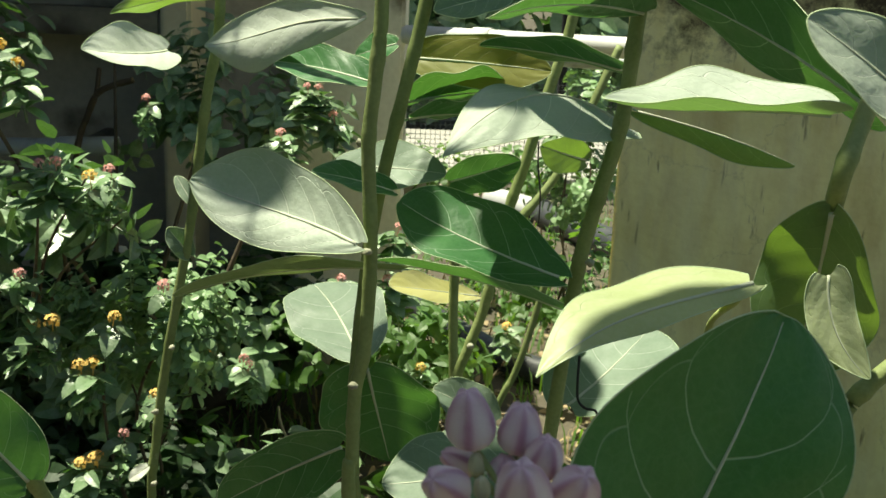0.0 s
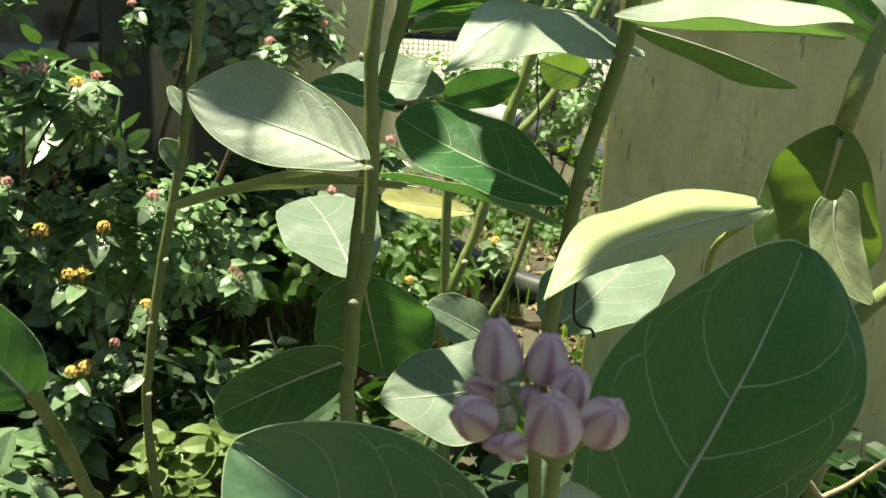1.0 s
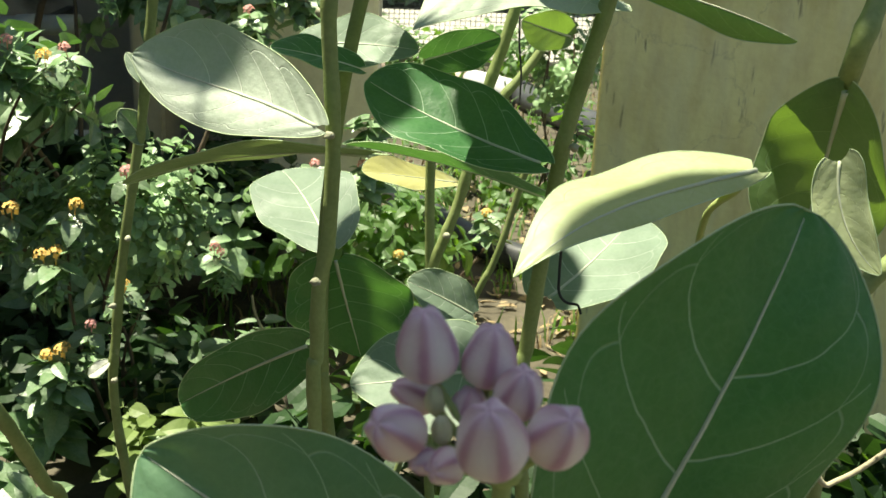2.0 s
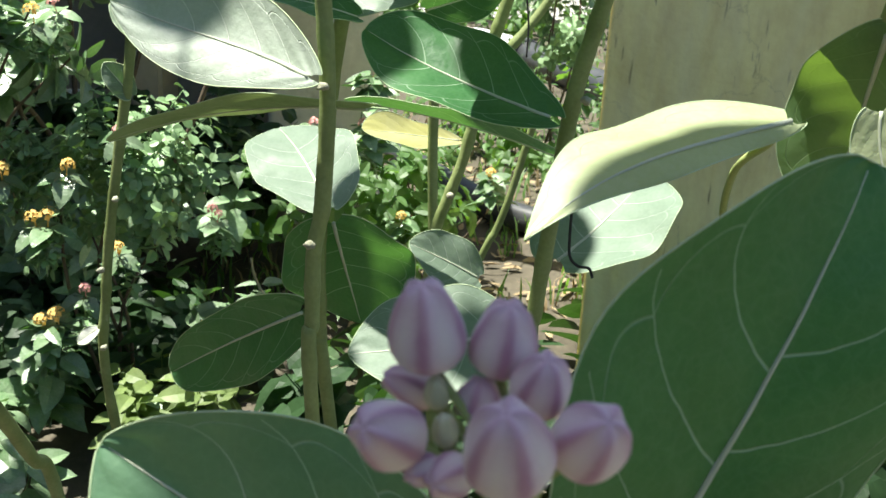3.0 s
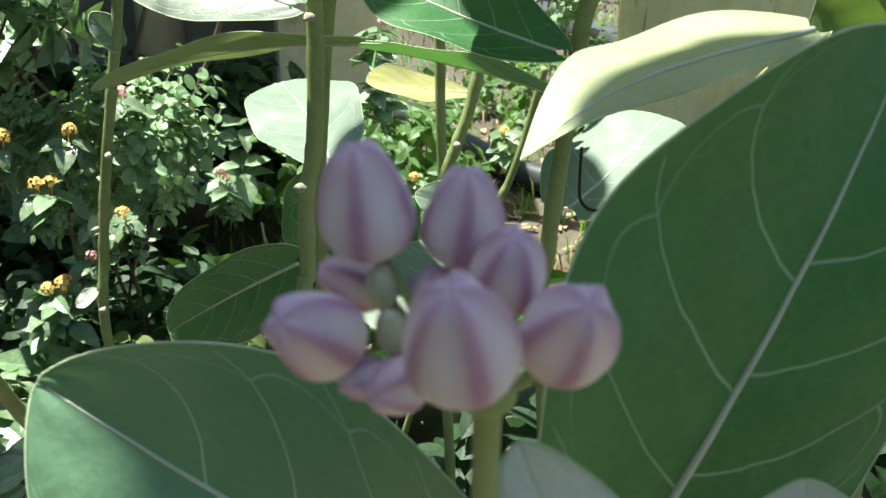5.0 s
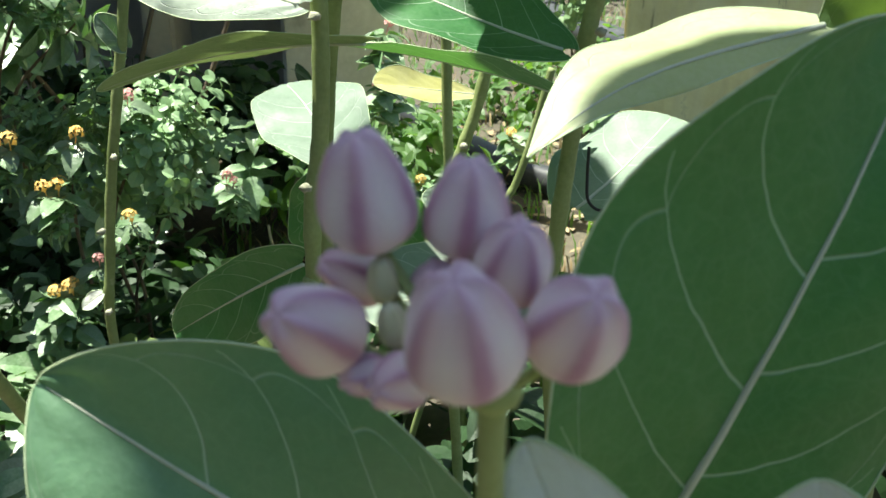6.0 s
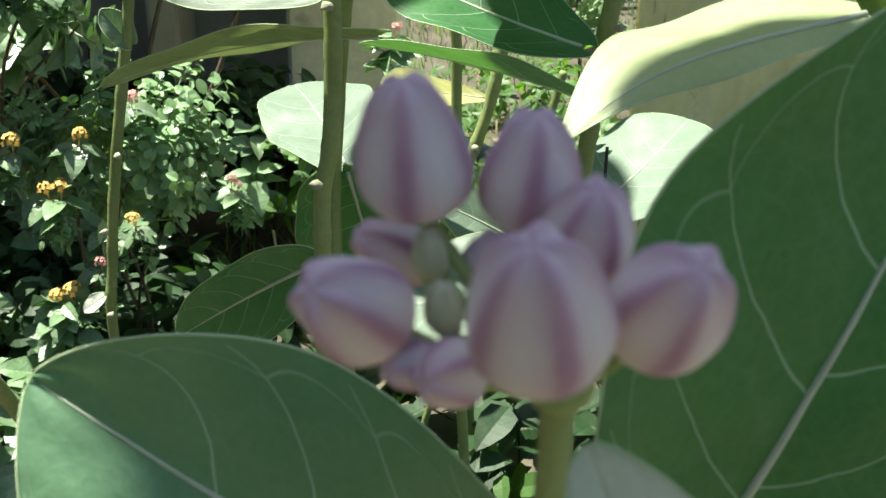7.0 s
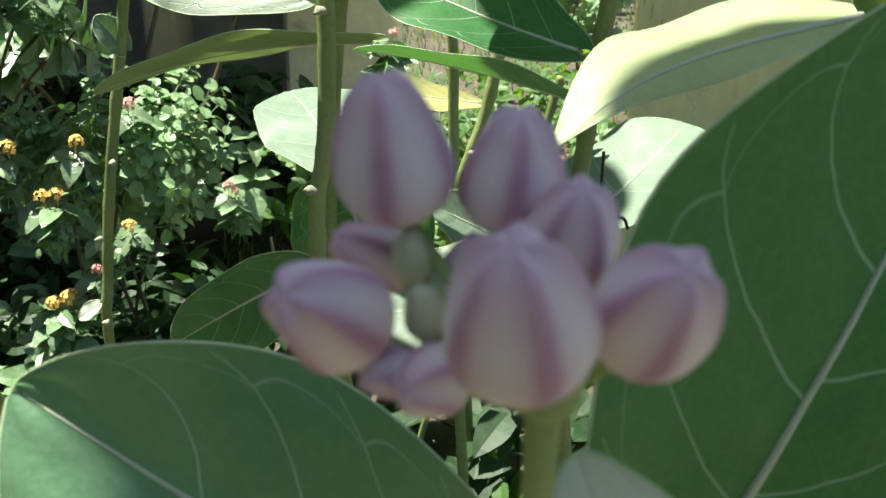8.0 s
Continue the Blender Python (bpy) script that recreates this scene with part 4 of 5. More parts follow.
stalk(side, [(-0.383, 0.930, 0.840), (-0.377, 0.942, 0.815), (-0.366, 0.980, 0.744), (-0.371, 1.066, 0.626), (-0.374, 1.124, 0.550), (-0.354, 1.154, 0.248), (-0.344, 1.174, -0.030)], 0.0074, mat=STEM, name='stem')
milkweed_leaf(side, (-0.376, 0.924, 0.825), (-0.446, 0.892, 0.936), 0.088, (0.575, -0.808, 0.127), fold=8, bow=0.03, peak=0.5, mat=LEAF, label='dark green leaf in shade')
stalk(side, [(0.448, 0.922, 0.977), (0.425, 0.922, 0.953), (0.405, 0.922, 0.924), (0.407, 0.922, 0.877), (0.427, 0.952, 0.394), (0.437, 0.972, -0.030)], 0.0087, mat=STEM, name='branch')
twig = top('dry_twig', (0.450, 0.800, 0.000), 'dry pale twig with a joint', 'twig')
stalk(twig, [(0.415, 0.744, 0.919), (0.386, 0.744, 0.895), (0.357, 0.744, 0.869), (0.337, 0.744, 0.856), (0.307, 0.744, 0.834), (0.327, 0.774, 0.375), (0.337, 0.794, -0.030)], 0.0022, mat=DRYWOOD, name='rod')
scar(tall, (-0.061, 0.936, 1.165), 0.0053)
scar(tall, (-0.060, 0.880, 0.953), 0.0053)
scar(tall, (-0.052, 0.910, 1.070), 0.0049)
scar(left, (-0.341, 1.253, 0.758), 0.0053)
scar(left, (-0.321, 1.269, 0.841), 0.0049)
scar(left, (-0.344, 1.249, 0.659), 0.0053)
scar(back, (0.069, 1.409, 0.807), 0.0064)
scar(thick, (0.181, 1.099, 1.018), 0.0064)
branch = top('dry_branch', (-1.171, 3.434, 0.739), 'bare brown branch climbing the shaded wall', 'branch')
stalk(branch, [(-0.949, 3.348, 0.976), (-1.020, 3.348, 0.954), (-1.069, 3.348, 0.924), (-1.103, 3.348, 0.847), (-1.126, 3.348, 0.791), (-1.144, 3.348, 0.661), (-1.124, 3.378, 0.297), (-1.114, 3.398, -0.030)], 0.0103, mat=TWIG, name='rod')
stalk(branch, [(-1.102, 3.497, 0.997), (-1.110, 3.475, 0.910), (-1.131, 3.461, 0.850)], 0.0084, mat=TWIG, name='side_rod')

# ---- unseen tree added overhead, whose leaves shade buds and leaves below ----
tree = top("tree", (-1.75, 0.15, 0.0), "unseen tree added overhead to shade the plants", "tree")
bark = smooth_line([(-1.75, 0.15, -0.05), (-1.72, 0.2, 1.2), (-1.6, 0.3, 2.3), (-1.4, 0.4, 3.0)], 8)
tb = bmesh.new()
tube(tb, bark, [0.09 * (1.1 - 0.5 * k / len(bark)) for k in range(len(bark))], 14)
part("trunk", tb, TWIG, tree)
for ends in (((-1.6, 0.3, 2.3), (-1.0, 0.45, 2.58), (-0.5, 0.58, 2.63), (-0.15, 0.6, 2.64)), ((-1.0, 0.45, 2.58), (-0.98, 1.0, 2.62), (-0.85, 1.38, 2.63), (-0.5, 1.36, 2.64)),
             ((-0.5, 0.58, 2.63), (-0.25, 0.75, 2.65), (-0.05, 0.95, 2.65)),
             ((-0.98, 1.0, 2.62), (-1.2, 1.7, 2.63), (-1.35, 2.15, 2.63), (-1.4, 2.5, 2.62))):
    lb = bmesh.new()
    line = smooth_line(ends, 8)
    tube(lb, line, [0.018 * (1.2 - 0.8 * k / len(line)) for k in range(len(line))], 8)
    part("limb", lb, TWIG, tree)
# added leafy sprays that block sun: x and y extents, length of their leaves
SPRAYS = ((-0.64, -0.21, 0.43, 0.70, 0.11), (-0.64, -0.36, 0.71, 0.79, 0.11), (-0.23, -0.13, 0.59, 0.665, 0.07),
          (-0.32, -0.23, 0.57, 0.68, 0.08), (-1.78, -1.0, 1.75, 2.0, 0.11))
RISE = 1.4
for x0, x1, y0, y1, size in SPRAYS:
    x0, x1, y0, y1 = x0 - 0.26 * RISE, x1 - 0.26 * RISE, y0 + 0.1212 * RISE, y1 + 0.1212 * RISE
    nx, ny = max(1, round((x1 - x0) / (size * 0.5))), max(1, round((y1 - y0) / (size * 0.64)))
    tw = bmesh.new()
    line = smooth_line([(x0 - 0.02, y0 - 0.03, 2.63 + RISE), ((x0 + x1) / 2, (y0 + y1) / 2, 2.645 + RISE), (x1, y1, 2.64 + RISE)], 5)
    tube(tw, line, [0.003] * len(line), 6)
    part("twig", tw, TWIG, tree)
    for i in range(nx):
        for k in range(ny):
            r = random.Random(i * 31 + k * 7 + int(x0 * 100))
            x, y, z = x0 + (x1 - x0) * (i + 0.5) / nx, y0 + (y1 - y0) * (k + 0.5) / ny, 2.61 + RISE + 0.02 * ((i + k) % 3)
            if (i + k) % 3 and -0.56 < x + 0.26 * RISE < -0.43 and 0.59 < y - 0.1212 * RISE < 0.71:
                continue          # a gap that lets the sun onto the low broad leaf
            a = r.uniform(-0.5, 0.5) + (math.pi if (i + k) % 2 else 0)
            dx, dy = size * 0.5 * math.sin(a), size * 0.5 * math.cos(a)
            milkweed_leaf(tree, (x - dx, y - dy, z), (x + dx, y + dy, z - 0.01), size * 0.77, (r.uniform(-0.15, 0.15), r.uniform(-0.15, 0.15), 1.0), fold=6, rows=12, cols=6)

for ends in (((-1.42, 0.38, 2.95), (-1.25, 0.5, 3.6), (-0.95, 0.62, 4.03), (-0.6, 0.72, 4.04)), ((-1.25, 0.5, 3.6), (-1.6, 1.2, 4.0), (-1.9, 1.9, 4.03), (-1.5, 2.05, 4.03))):
    lb = bmesh.new()
    line = smooth_line(ends, 8)
    tube(lb, line, [0.02 * (1.2 - 0.8 * k / len(line)) for k in range(len(line))], 8)
    part("limb", lb, TWIG, tree)
# single broad leaves added at the limb ends, each casting one wanted shadow
for x0, y0, x1, y1, wide in ((-0.288, 0.818, -0.13, 0.908, 0.10), (-0.515, 1.33, -0.387, 1.30, 0.13), (-0.25, 1.29, -0.352, 1.30, 0.11), (-0.44, 1.72, -0.575, 1.70, 0.17),
                             (-0.36, 1.50, -0.235, 1.47, 0.15), (-0.67, 1.228, -0.49, 1.153, 0.062), (-0.33, 1.17, -0.425, 1.16, 0.08), (-0.15, 1.345, -0.30, 1.335, 0.07), (-0.63, 1.40, -0.49, 1.385, 0.11), (-0.065, 0.966, 0.05, 0.972, 0.056), (-0.54, 1.19, -0.72, 1.335, 0.075)):
    milkweed_leaf(tree, (x0, y0, 2.62), (x1, y1, 2.62), wide, (0.05, -0.05, 1.0), fold=4, rows=20, cols=10)
    tw = bmesh.new()
    line = smooth_line([(x0, y0, 2.62), (x0 - 0.03, y0 - 0.05, 2.63), (x0 - 0.08, y0 - 0.12, 2.63)], 5)
    tube(tw, line, [0.003] * len(line), 6)
    part("twig", tw, TWIG, tree)

# loose leaves added on the limb over the bush to dapple its light
rt = random.Random(12)
for _ in range(20):
    x, y, a = rt.uniform(-1.75, -0.85), rt.uniform(2.58, 3.05), rt.uniform(0, 6.28)
    dx, dy = 0.075 * math.cos(a), 0.075 * math.sin(a)
    milkweed_leaf(tree, (x - dx, y - dy, 2.66), (x + dx, y + dy, 2.65), 0.10, (rt.uniform(-0.2, 0.2), rt.uniform(-0.2, 0.2), 1.0), fold=5, rows=12, cols=6)
for ends in (((-1.4, 2.5, 2.62), (-1.3, 2.8, 2.66), (-1.0, 2.95, 2.66)), ((-1.4, 2.5, 2.62), (-1.1, 2.55, 2.66), (-0.9, 2.6, 2.66))):
    lb = bmesh.new()
    line = smooth_line(ends, 8)
    tube(lb, line, [0.008 * (1.2 - 0.8 * k / len(line)) for k in range(len(line))], 6)
    part("limb", lb, TWIG, tree)

# crown leaves of the thick shoot, unseen and added to shade the leaves below
stalk(thick, [(0.235, 1.14, 1.30), (0.25, 1.14, 1.42), (0.26, 1.14, 1.52)], 0.006, mat=STEM, name="branch")
for tx, ty, wd in ((0.06, 1.00, 0.09), (0.20, 0.94, 0.10), (0.0, 1.13, 0.085)):
    milkweed_leaf(thick, (0.255, 1.13, 1.50), (tx, ty, 1.53), wd, (0.0, 0.0, 1.0), fold=8)


# ---- bushes ----
SPRIG = [sprig_mesh("lantana sprig", s, LANTANA, 0.13, 0.080, 5, False, 0.54) for s in range(6)]
SPRIG_YELLOW = [sprig_mesh("yellowish sprig", 90 + s, WEED_YELLOW, 0.11, 0.06, 5) for s in range(3)]
SPRIG_SHADE = [sprig_mesh("shade-dark sprig", 80 + s, LEAF_DEEP_SHADE, 0.12, 0.075, 5, False, 0.6) for s in range(4)]
SPRIG_WEED = [sprig_mesh("weed sprig", 20 + s, WEED, 0.11, 0.055, 4) for s in range(4)]
SPRIG_SMALL = [sprig_mesh("small sprig", 40 + s, SMALL, 0.11, 0.028, 7, True, 0.8) for s in range(4)]


OPEN = []          # flower heads, which the bush leaves in the sun


def shades_flower(p):
    for q in OPEN:
        run = (p - q).dot(to_sun)
        if -0.02 < run < 0.9 and (p - q - to_sun * run).length < 0.085:
            return True
    return False


def scatter(bush, meshes, centre, radii, count, seed, up=0.8, size=(0.8, 1.2)):
    """Leafy sprigs over the outer half of an uneven mound, growing outwards and up; none stands between a flower and the sun."""
    r = random.Random(seed)
    c = Vector(centre)
    for _ in range(count):
        d = Vector((r.gauss(0, 1), r.gauss(0, 1), r.gauss(0, 1))).normalized()
        k = r.uniform(0.45, 1.0) * (0.85 + 0.35 * noise.noise(d * 2.3 + c))
        p = c + Vector((d.x * radii[0], d.y * radii[1], d.z * radii[2])) * k
        if p.z < 0.03:
            p.z = 0.03 + 0.05 * r.random()
        grow = (d * 0.7 + Vector((r.uniform(-0.5, 0.5), r.uniform(-0.7, 0.3), up))).normalized()
        if shades_flower(p + grow * 0.06):
            continue
        m = Matrix.Translation(p) @ grow.to_track_quat("Z", "Y").to_matrix().to_4x4() @ Matrix.Rotation(r.uniform(0, 6.28), 4, "Z")
        share("sprig", r.choice(meshes), m @ Matrix.Scale(r.uniform(*size), 4), bush)


def limbs(bush, root, ends, radius, mat=None):
    """Woody stems from the root to each end."""
    r = random.Random(len(ends))
    for e in ends:
        a, b = Vector(root), Vector(e)
        mid = a.lerp(b, 0.5) + Vector((r.uniform(-0.08, 0.08), r.uniform(-0.08, 0.08), 0.06))
        line = smooth_line([a + Vector((r.uniform(-0.06, 0.06), r.uniform(-0.06, 0.06), 0)), mid, b], 6)
        bm = bmesh.new()
        tube(bm, line, [radius * (1.1 - 0.7 * i / len(line)) for i in range(len(line))], 6)
        part("branch", bm, mat or TWIG, bush)


def head_mesh(name, mat, seed):
    """A dome of small four-lobed florets."""
    r = random.Random(seed)
    bm = bmesh.new()
    core = tube(bm, [Vector((0, 0, -1.8)), Vector((0, 0, -0.6)), Vector((0, 0, 0.5))], [0.07, 0.07, 0.05], 5)
    for k in range(13):
        g = k * 2.39996
        q = math.sqrt((k + 0.5) / 13)
        n = Vector((q * math.cos(g), q * math.sin(g), 1.05 - 0.9 * q * q)).normalized()
        turn = n.to_track_quat("Z", "Y").to_matrix().to_4x4() @ Matrix.Rotation(r.uniform(0, 6), 4, "Z")
        m = Matrix.Translation(n * r.uniform(0.7, 1.05)) @ turn
        centre = bm.verts.new(m @ Vector((0, 0, 0.02)))
        bm.faces.new((core[-1][k % 5], core[-1][(k + 1) % 5], centre))
        ring = [bm.verts.new(m @ Vector((s * math.cos(i * math.pi / 4), s * math.sin(i * math.pi / 4), 0.06 * (i % 2))))
                for i in range(8) for s in ((0.42 if i % 2 == 0 else 0.24) * r.uniform(0.85, 1.1),)]
        for i in range(8):
            bm.faces.new((centre, ring[i], ring[(i + 1) % 8]))
    me = bpy.data.meshes.new(name)
    bm.normal_update()
    bm.to_mesh(me)
    bm.free()
    me.materials.append(mat)
    return me


HEADS = {}


def whorl_mesh(seed):
    """Four pointed leaves spreading level below a flower head, with the stalk under them."""
    r = random.Random(seed)
    bm = bmesh.new()
    rings = tube(bm, [Vector((0, 0, -0.10)), Vector((0.004, 0, -0.05)), Vector((0, 0, 0.0))], [0.0016, 0.0015, 0.0013], 4)
    for k in range(5):
        m = Matrix.Rotation(k * math.pi / 2 + r.uniform(-0.3, 0.3), 4, "Z") @ Matrix.Rotation(r.uniform(0.0, 0.4), 4, "Y") @ Matrix.Translation((0.004, 0, 0.0 if k < 4 else -0.03))
        size = r.uniform(0.045, 0.062)
        leaflet(bm, m, size, size * 0.6, r.uniform(0.1, 0.4), r.uniform(0.1, 0.35), True, False, (rings[-1][k % 4], rings[-1][(k + 1) % 4]))
    me = bpy.data.meshes.new("leaf whorl")
    bm.normal_update()
    bm.to_mesh(me)
    bm.free()
    me.materials.append(LANTANA)
    return me


WHORL = [whorl_mesh(60 + s) for s in range(3)]


def flower_head(bush, place, mat, radius):
    r = random.Random(int(place[0] * 1000) + int(place[2] * 7000))
    OPEN.append(Vector(place))
    key = mat.name
    if key not in HEADS:
        HEADS[key] = [head_mesh("flower head", mat, s) for s in range(3)]
    lean = Vector((r.uniform(-0.3, 0.3), r.uniform(-0.6, 0.0), 1)).normalized()
    m = Matrix.Translation(place) @ lean.to_track_quat("Z", "Y").to_matrix().to_4x4() @ Matrix.Scale(radius * r.uniform(0.85, 1.15), 4)
    ob = share("flower_head", HEADS[key][r.randrange(3)], m, bush)
    ob["label"] = "orange-yellow flower head" if mat is PETAL_ORANGE else "pink flower head"
    share("leaf_whorl", WHORL[r.randrange(3)], Matrix.Translation(Vector(place) - lean * 0.022) @ lean.to_track_quat("Z", "Y").to_matrix().to_4x4() @ Matrix.Rotation(r.uniform(0, 6), 4, "Z") @ Matrix.Scale(r.uniform(0.85, 1.15), 4), bush)
    # two sprigs under each head
    for k in range(2):
        g = Matrix.Translation(Vector(place) - Vector((0, 0, 0.115))) @ Matrix.Rotation(r.uniform(0, 6), 4, "Z") @ Matrix.Rotation(r.uniform(-0.3, 0.3), 4, "X")
        share("sprig", r.choice(SPRIG_SMALL if -0.75 < place[0] < -0.4 and place[2] > 0.4 else SPRIG), g @ Matrix.Scale(0.75, 4), bush)


lantana = top("lantana_bush", (-0.85, 2.75, 0.0), "flowering lantana bush with orange and pink heads", "bush")
flower_head(lantana, (-0.785, 2.005, 0.611), PETAL_ORANGE, 0.017)
flower_head(lantana, (-0.747, 2.006, 0.618), PETAL_ORANGE, 0.017)
flower_head(lantana, (-0.689, 1.984, 0.533), PETAL_ORANGE, 0.017)
flower_head(lantana, (-0.662, 1.985, 0.537), PETAL_ORANGE, 0.017)
flower_head(lantana, (-0.624, 2.007, 0.630), PETAL_ORANGE, 0.017)
flower_head(lantana, (-0.504, 2.298, 0.483), PETAL_ORANGE, 0.017)
flower_head(lantana, (-0.493, 2.295, 0.471), PETAL_ORANGE, 0.017)
flower_head(lantana, (-0.681, 1.936, 0.342), PETAL_ORANGE, 0.017)
flower_head(lantana, (-0.651, 1.938, 0.352), PETAL_ORANGE, 0.017)
flower_head(lantana, (-0.836, 2.131, 1.117), PETAL_ORANGE, 0.017)
flower_head(lantana, (-0.875, 2.140, 1.150), PETAL_ORANGE, 0.017)
flower_head(lantana, (-0.533, 1.969, 0.483), PETAL_ORANGE, 0.017)
flower_head(lantana, (-0.526, 2.323, 0.581), PETAL_ORANGE, 0.017)
flower_head(lantana, (-0.681, 2.076, 0.902), PETAL_ORANGE, 0.017)
flower_head(lantana, (-0.723, 2.667, 0.997), PETAL_PINK, 0.013)
flower_head(lantana, (-0.316, 2.672, 1.041), PETAL_PINK, 0.013)
flower_head(lantana, (-0.287, 2.671, 1.039), PETAL_PINK, 0.013)
flower_head(lantana, (-0.381, 2.643, 0.923), PETAL_PINK, 0.013)
flower_head(lantana, (-0.420, 2.316, 0.434), PETAL_PINK, 0.013)
flower_head(lantana, (-0.406, 2.313, 0.422), PETAL_PINK, 0.013)
flower_head(lantana, (-0.595, 1.951, 0.405), PETAL_PINK, 0.013)
flower_head(lantana, (-0.784, 2.083, 0.925), PETAL_PINK, 0.013)
flower_head(lantana, (-0.752, 2.084, 0.930), PETAL_PINK, 0.013)
flower_head(lantana, (-0.195, 2.360, 0.626), PETAL_PINK, 0.013)
flower_head(lantana, (-0.089, 2.359, 0.629), PETAL_PINK, 0.013)
flower_head(lantana, (-0.526, 2.022, 0.696), PETAL_PINK, 0.013)
flower_head(lantana, (-0.816, 2.030, 0.709), PETAL_PINK, 0.013)
flower_head(lantana, (-0.642, 2.079, 0.919), PETAL_PINK, 0.013)
flower_head(lantana, (-0.247, 2.653, 0.972), PETAL_PINK, 0.013)
limbs(lantana, (-0.85, 2.75, -0.02), [(-1.2, 2.5, 0.7), (-0.95, 2.45, 0.75), (-0.6, 2.85, 0.95), (-0.4, 2.8, 0.9), (-0.5, 2.65, 0.35), (-1.1, 2.45, 1.1),
                                      (-0.7, 2.5, 0.5), (-1.3, 2.6, 0.4), (-0.9, 3.0, 1.1), (-1.4, 2.7, 0.9)], 0.009)
scatter(lantana, SPRIG, (-0.95, 2.60, 0.24), (0.50, 0.22, 0.19), 84, 1, up=1.25)
scatter(lantana, SPRIG, (-0.50, 2.80, 0.26), (0.22, 0.16, 0.18), 10, 2, up=1.25)
scatter(lantana, SPRIG, (-1.02, 2.48, 0.645), (0.24, 0.16, 0.07), 25, 3, up=1.25, size=(0.9, 1.25))
scatter(lantana, SPRIG, (-1.24, 2.78, 1.10), (0.15, 0.12, 0.17), 14, 4)
scatter(lantana, SPRIG, (-0.58, 3.05, 0.90), (0.36, 0.14, 0.24), 52, 5, size=(0.6, 0.95))
scatter(lantana, SPRIG, (-0.95, 2.40, 0.08), (0.30, 0.18, 0.18), 16, 6, up=1.25)
scatter(lantana, SPRIG, (-0.95, 2.15, 0.05), (0.45, 0.20, 0.12), 8, 14, up=1.25)
scatter(lantana, SPRIG, (-0.80, 1.85, 0.03), (0.32, 0.30, 0.10), 16, 18, up=1.25)
# arching branch with large pointed leaves in full sun
SPRIG_LARGE = [sprig_mesh("large sprig", 70 + s, LANTANA, 0.13, 0.075, 5, False, 0.5) for s in range(4)]
limbs(lantana, (-0.95, 2.45, 0.3), [(-0.70, 2.12, 0.90), (-0.80, 2.12, 0.93), (-0.62, 2.10, 0.82)], 0.005)
scatter(lantana, SPRIG_LARGE, (-0.78, 2.14, 0.84), (0.19, 0.06, 0.06), 18, 31, up=0.6, size=(0.85, 1.15))
# inner leaves of the bush, darkened in colour for the shade between branches
scatter(lantana, SPRIG_SHADE, (-0.98, 2.88, 0.28), (0.60, 0.14, 0.24), 80, 22)
scatter(lantana, SPRIG_SHADE, (-0.50, 2.95, 0.28), (0.28, 0.12, 0.24), 36, 23)
scatter(lantana, SPRIG_SHADE, (-0.75, 2.35, 0.04), (0.45, 0.30, 0.10), 60, 24)
small = top("small_leaved_shrub", (-0.58, 2.15, 0.0), "shrub with many small round pale leaves", "shrub")
limbs(small, (-0.58, 2.15, -0.02), [(-0.68, 2.14, 0.6), (-0.52, 2.12, 0.62), (-0.62, 2.10, 0.45), (-0.45, 2.14, 0.5)], 0.005)
scatter(small, SPRIG_SMALL, (-0.585, 2.12, 0.54), (0.19, 0.07, 0.19), 76, 7, size=(0.8, 1.25))
scatter(lantana, SPRIG, (-0.36, 2.40, 0.05), (0.24, 0.22, 0.08), 8, 15)
weeds = top("weed_patch", (0.15, 3.0, 0.0), "patch of bright green weeds in the sun", "weeds")
limbs(weeds, (0.15, 3.0, -0.02), [(0.0, 2.9, 0.35), (0.3, 3.1, 0.3), (-0.2, 2.9, 0.4)], 0.004)
scatter(weeds, SPRIG_WEED, (-0.05, 2.95, 0.20), (0.30, 0.30, 0.20), 80, 8)
scatter(weeds, SPRIG_WEED, (-0.28, 2.70, 0.30), (0.14, 0.12, 0.16), 13, 9)
scatter(weeds, SPRIG_WEED, (0.7, 4.2, 0.08), (0.9, 0.8, 0.16), 110, 12)
scatter(weeds, SPRIG_WEED, (0.4, 6.4, 0.12), (1.1, 0.25, 0.22), 60, 13, size=(1.0, 1.6))
scatter(weeds, SPRIG_SMALL, (0.60, 4.15, 0.62), (0.10, 0.2, 0.42), 46, 19, size=(1.1, 1.8))
limbs(weeds, (0.60, 4.15, -0.02), [(0.58, 4.1, 0.9), (0.64, 4.2, 0.8), (0.56, 4.2, 0.6)], 0.005)
low = top("weed_patch", (-0.45, 1.95, 0.0), "low patch of yellowish-green weeds", "weeds")
limbs(low, (-0.45, 1.95, -0.02), [(-0.50, 1.95, 0.09), (-0.39, 1.92, 0.07)], 0.004)
scatter(low, SPRIG_YELLOW, (-0.45, 1.95, 0.09), (0.12, 0.10, 0.09), 15, 10, up=1.2)
cover = top("ground_cover", (0.0, 1.4, 0.0), "low green plants covering the soil", "weeds", kind="stuff")
# most sprigs here carry the shade near the ground in their dark colour
scatter(cover, SPRIG_SHADE, (0.4, 1.6, 0.03), (1.1, 1.0, 0.10), 130, 16, size=(1.1, 1.7))
scatter(cover, SPRIG_WEED, (0.35, 1.8, 0.03), (0.7, 0.6, 0.08), 12, 17, size=(1.0, 1.5))
hedge = top("far_hedge", (0.5, 10.5, 0.0), "far green hedge behind the path", "hedge", kind="stuff")
scatter(hedge, SPRIG, (0.5, 10.3, 0.9), (3.2, 0.5, 1.1), 240, 11, size=(2.5, 4.5))
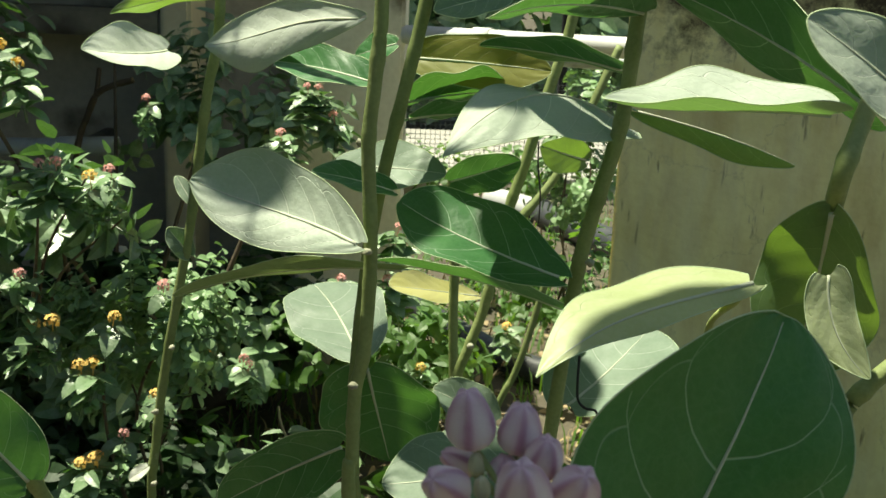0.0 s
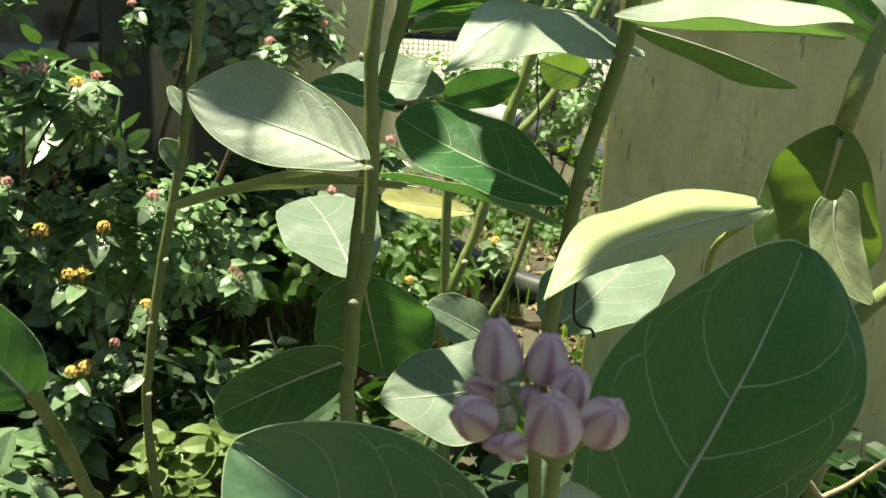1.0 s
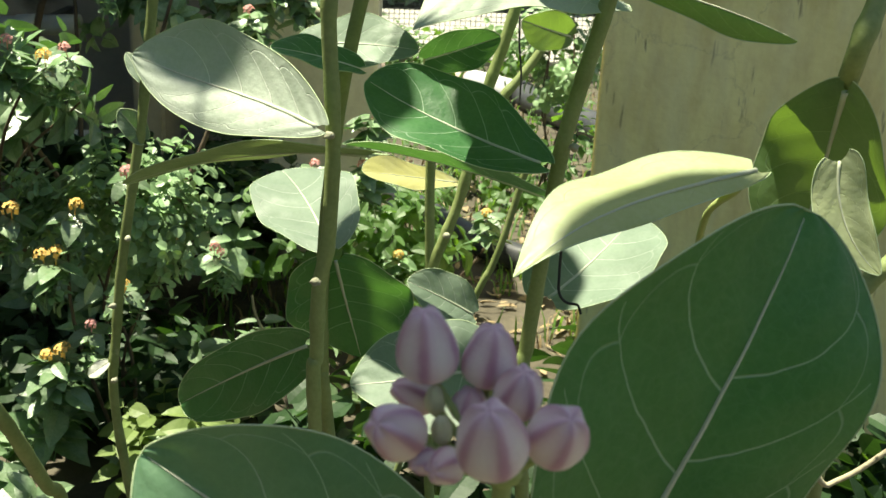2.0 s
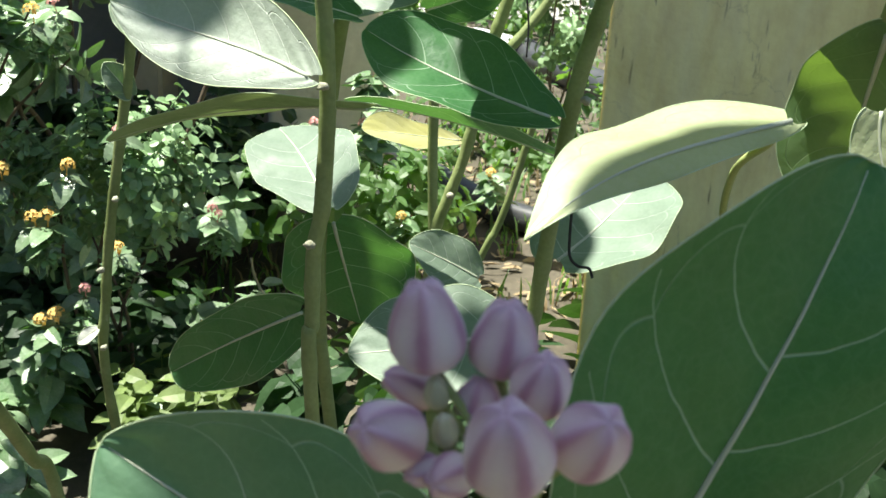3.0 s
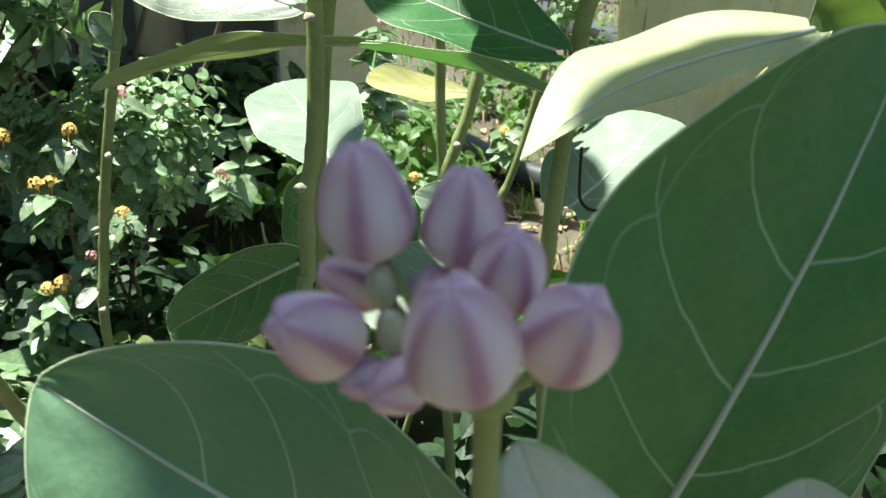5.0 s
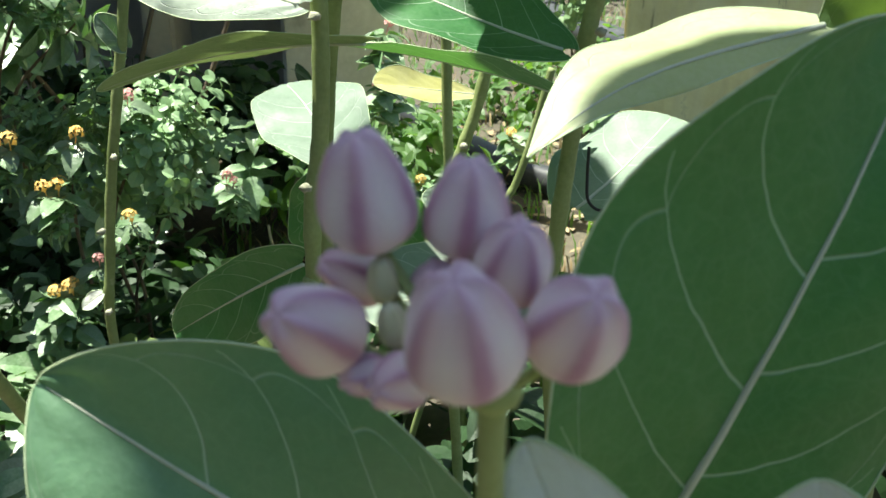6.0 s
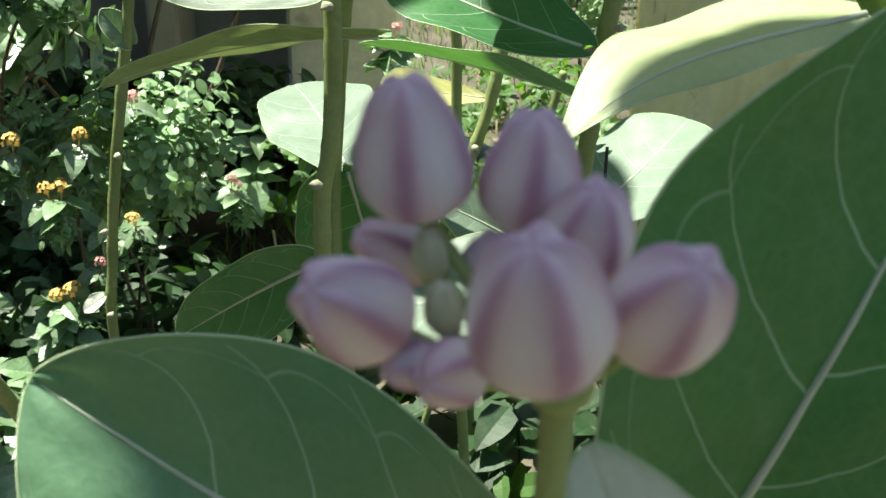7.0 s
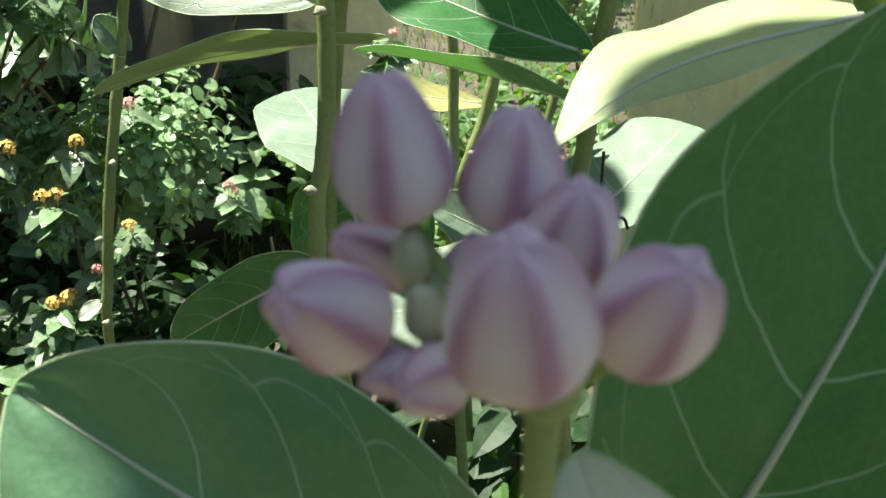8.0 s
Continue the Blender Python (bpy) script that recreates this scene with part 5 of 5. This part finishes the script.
# hedge added out of view to cut the low skylight on the plants
behind = top("hedge", (0.0, -3.0, 0.0), "unseen hedge added to block low skylight", "hedge", kind="stuff")
scatter(behind, SPRIG, (0.0, -3.0, 0.75), (4.0, 0.5, 1.0), 300, 21, size=(4.0, 7.0))
# grass, green and dry, over the open soil towards the fence
def grass(name, mat, label, count, seed, tall):
    bm = bmesh.new()
    r = random.Random(seed)
    for _ in range(count):
        x, y = r.uniform(-0.6, 2.2), 2.7 + 4.0 * r.random() ** 1.3
        if noise.noise(Vector((x * 2.1, y * 2.1, seed))) < -0.12:
            continue
        h, a, w = tall * r.uniform(0.4, 1.0), r.uniform(0, 6.28), r.uniform(0.0025, 0.005)
        lean = Vector((math.cos(a), math.sin(a), 0)) * h * r.uniform(0.2, 0.8)
        b = Vector((x, y, ground_height(x, y) - 0.005 if y < 7 else 0))
        s = Vector((-math.sin(a), math.cos(a), 0)) * w
        v = [bm.verts.new(p) for p in (b - s, b + s, b + lean * 0.35 + s * 0.8 + Vector((0, 0, h * 0.6)), b + lean * 0.35 - s * 0.8 + Vector((0, 0, h * 0.6)), b + lean + Vector((0, 0, h * 0.85)))]
        bm.faces.new(v[:4])
        bm.faces.new((v[3], v[2], v[4]))
    tagged(part(name, bm, mat, None), label, "grass", kind="stuff")


grass("grass", WEED, "thin green grass in patches", 3500, 31, 0.14)
grass("dry_grass", LITTER, "dry straw-coloured grass in patches", 2600, 32, 0.10)
# dry bits on the soil, a pale bent twig and a hanging wire
litter = bmesh.new()
rl = random.Random(5)
for _ in range(420):
    x, y = rl.gauss(0.35, 0.5), rl.gauss(3.35, 0.5)
    m = Matrix.Translation((x, y, ground_height(x, y) + 0.012)) @ Matrix.Rotation(rl.uniform(0, 6.28), 4, "Z") @ Matrix.Rotation(rl.uniform(-0.5, 0.5), 4, "X")
    leaflet(litter, m, rl.uniform(0.03, 0.08), rl.uniform(0.008, 0.03), rl.uniform(-0.2, 0.3), rl.uniform(0, 0.6), False, False)
tagged(part("leaf_litter", litter, LITTER, None), "dry brown leaves and stalks on the soil", "litter", kind="stuff")
bent = top("dry_twig", (-0.33, 2.42, 0.0), "pale bent dry twig rising from the bush", "twig")
stalk(bent, [(-0.345, 2.36, 0.30), (-0.34, 2.36, 0.26), (-0.325, 2.36, 0.22), (-0.30, 2.36, 0.17), (-0.30, 2.38, 0.08), (-0.33, 2.42, -0.03)], 0.003, mat=DRYWOOD, name="rod")
flower_head(weeds, (0.230, 2.759, 0.390), PETAL_ORANGE, 0.017)
flower_head(weeds, (-0.003, 2.733, 0.272), PETAL_ORANGE, 0.017)
flower_head(weeds, (-0.065, 2.389, 0.749), PETAL_PINK, 0.013)
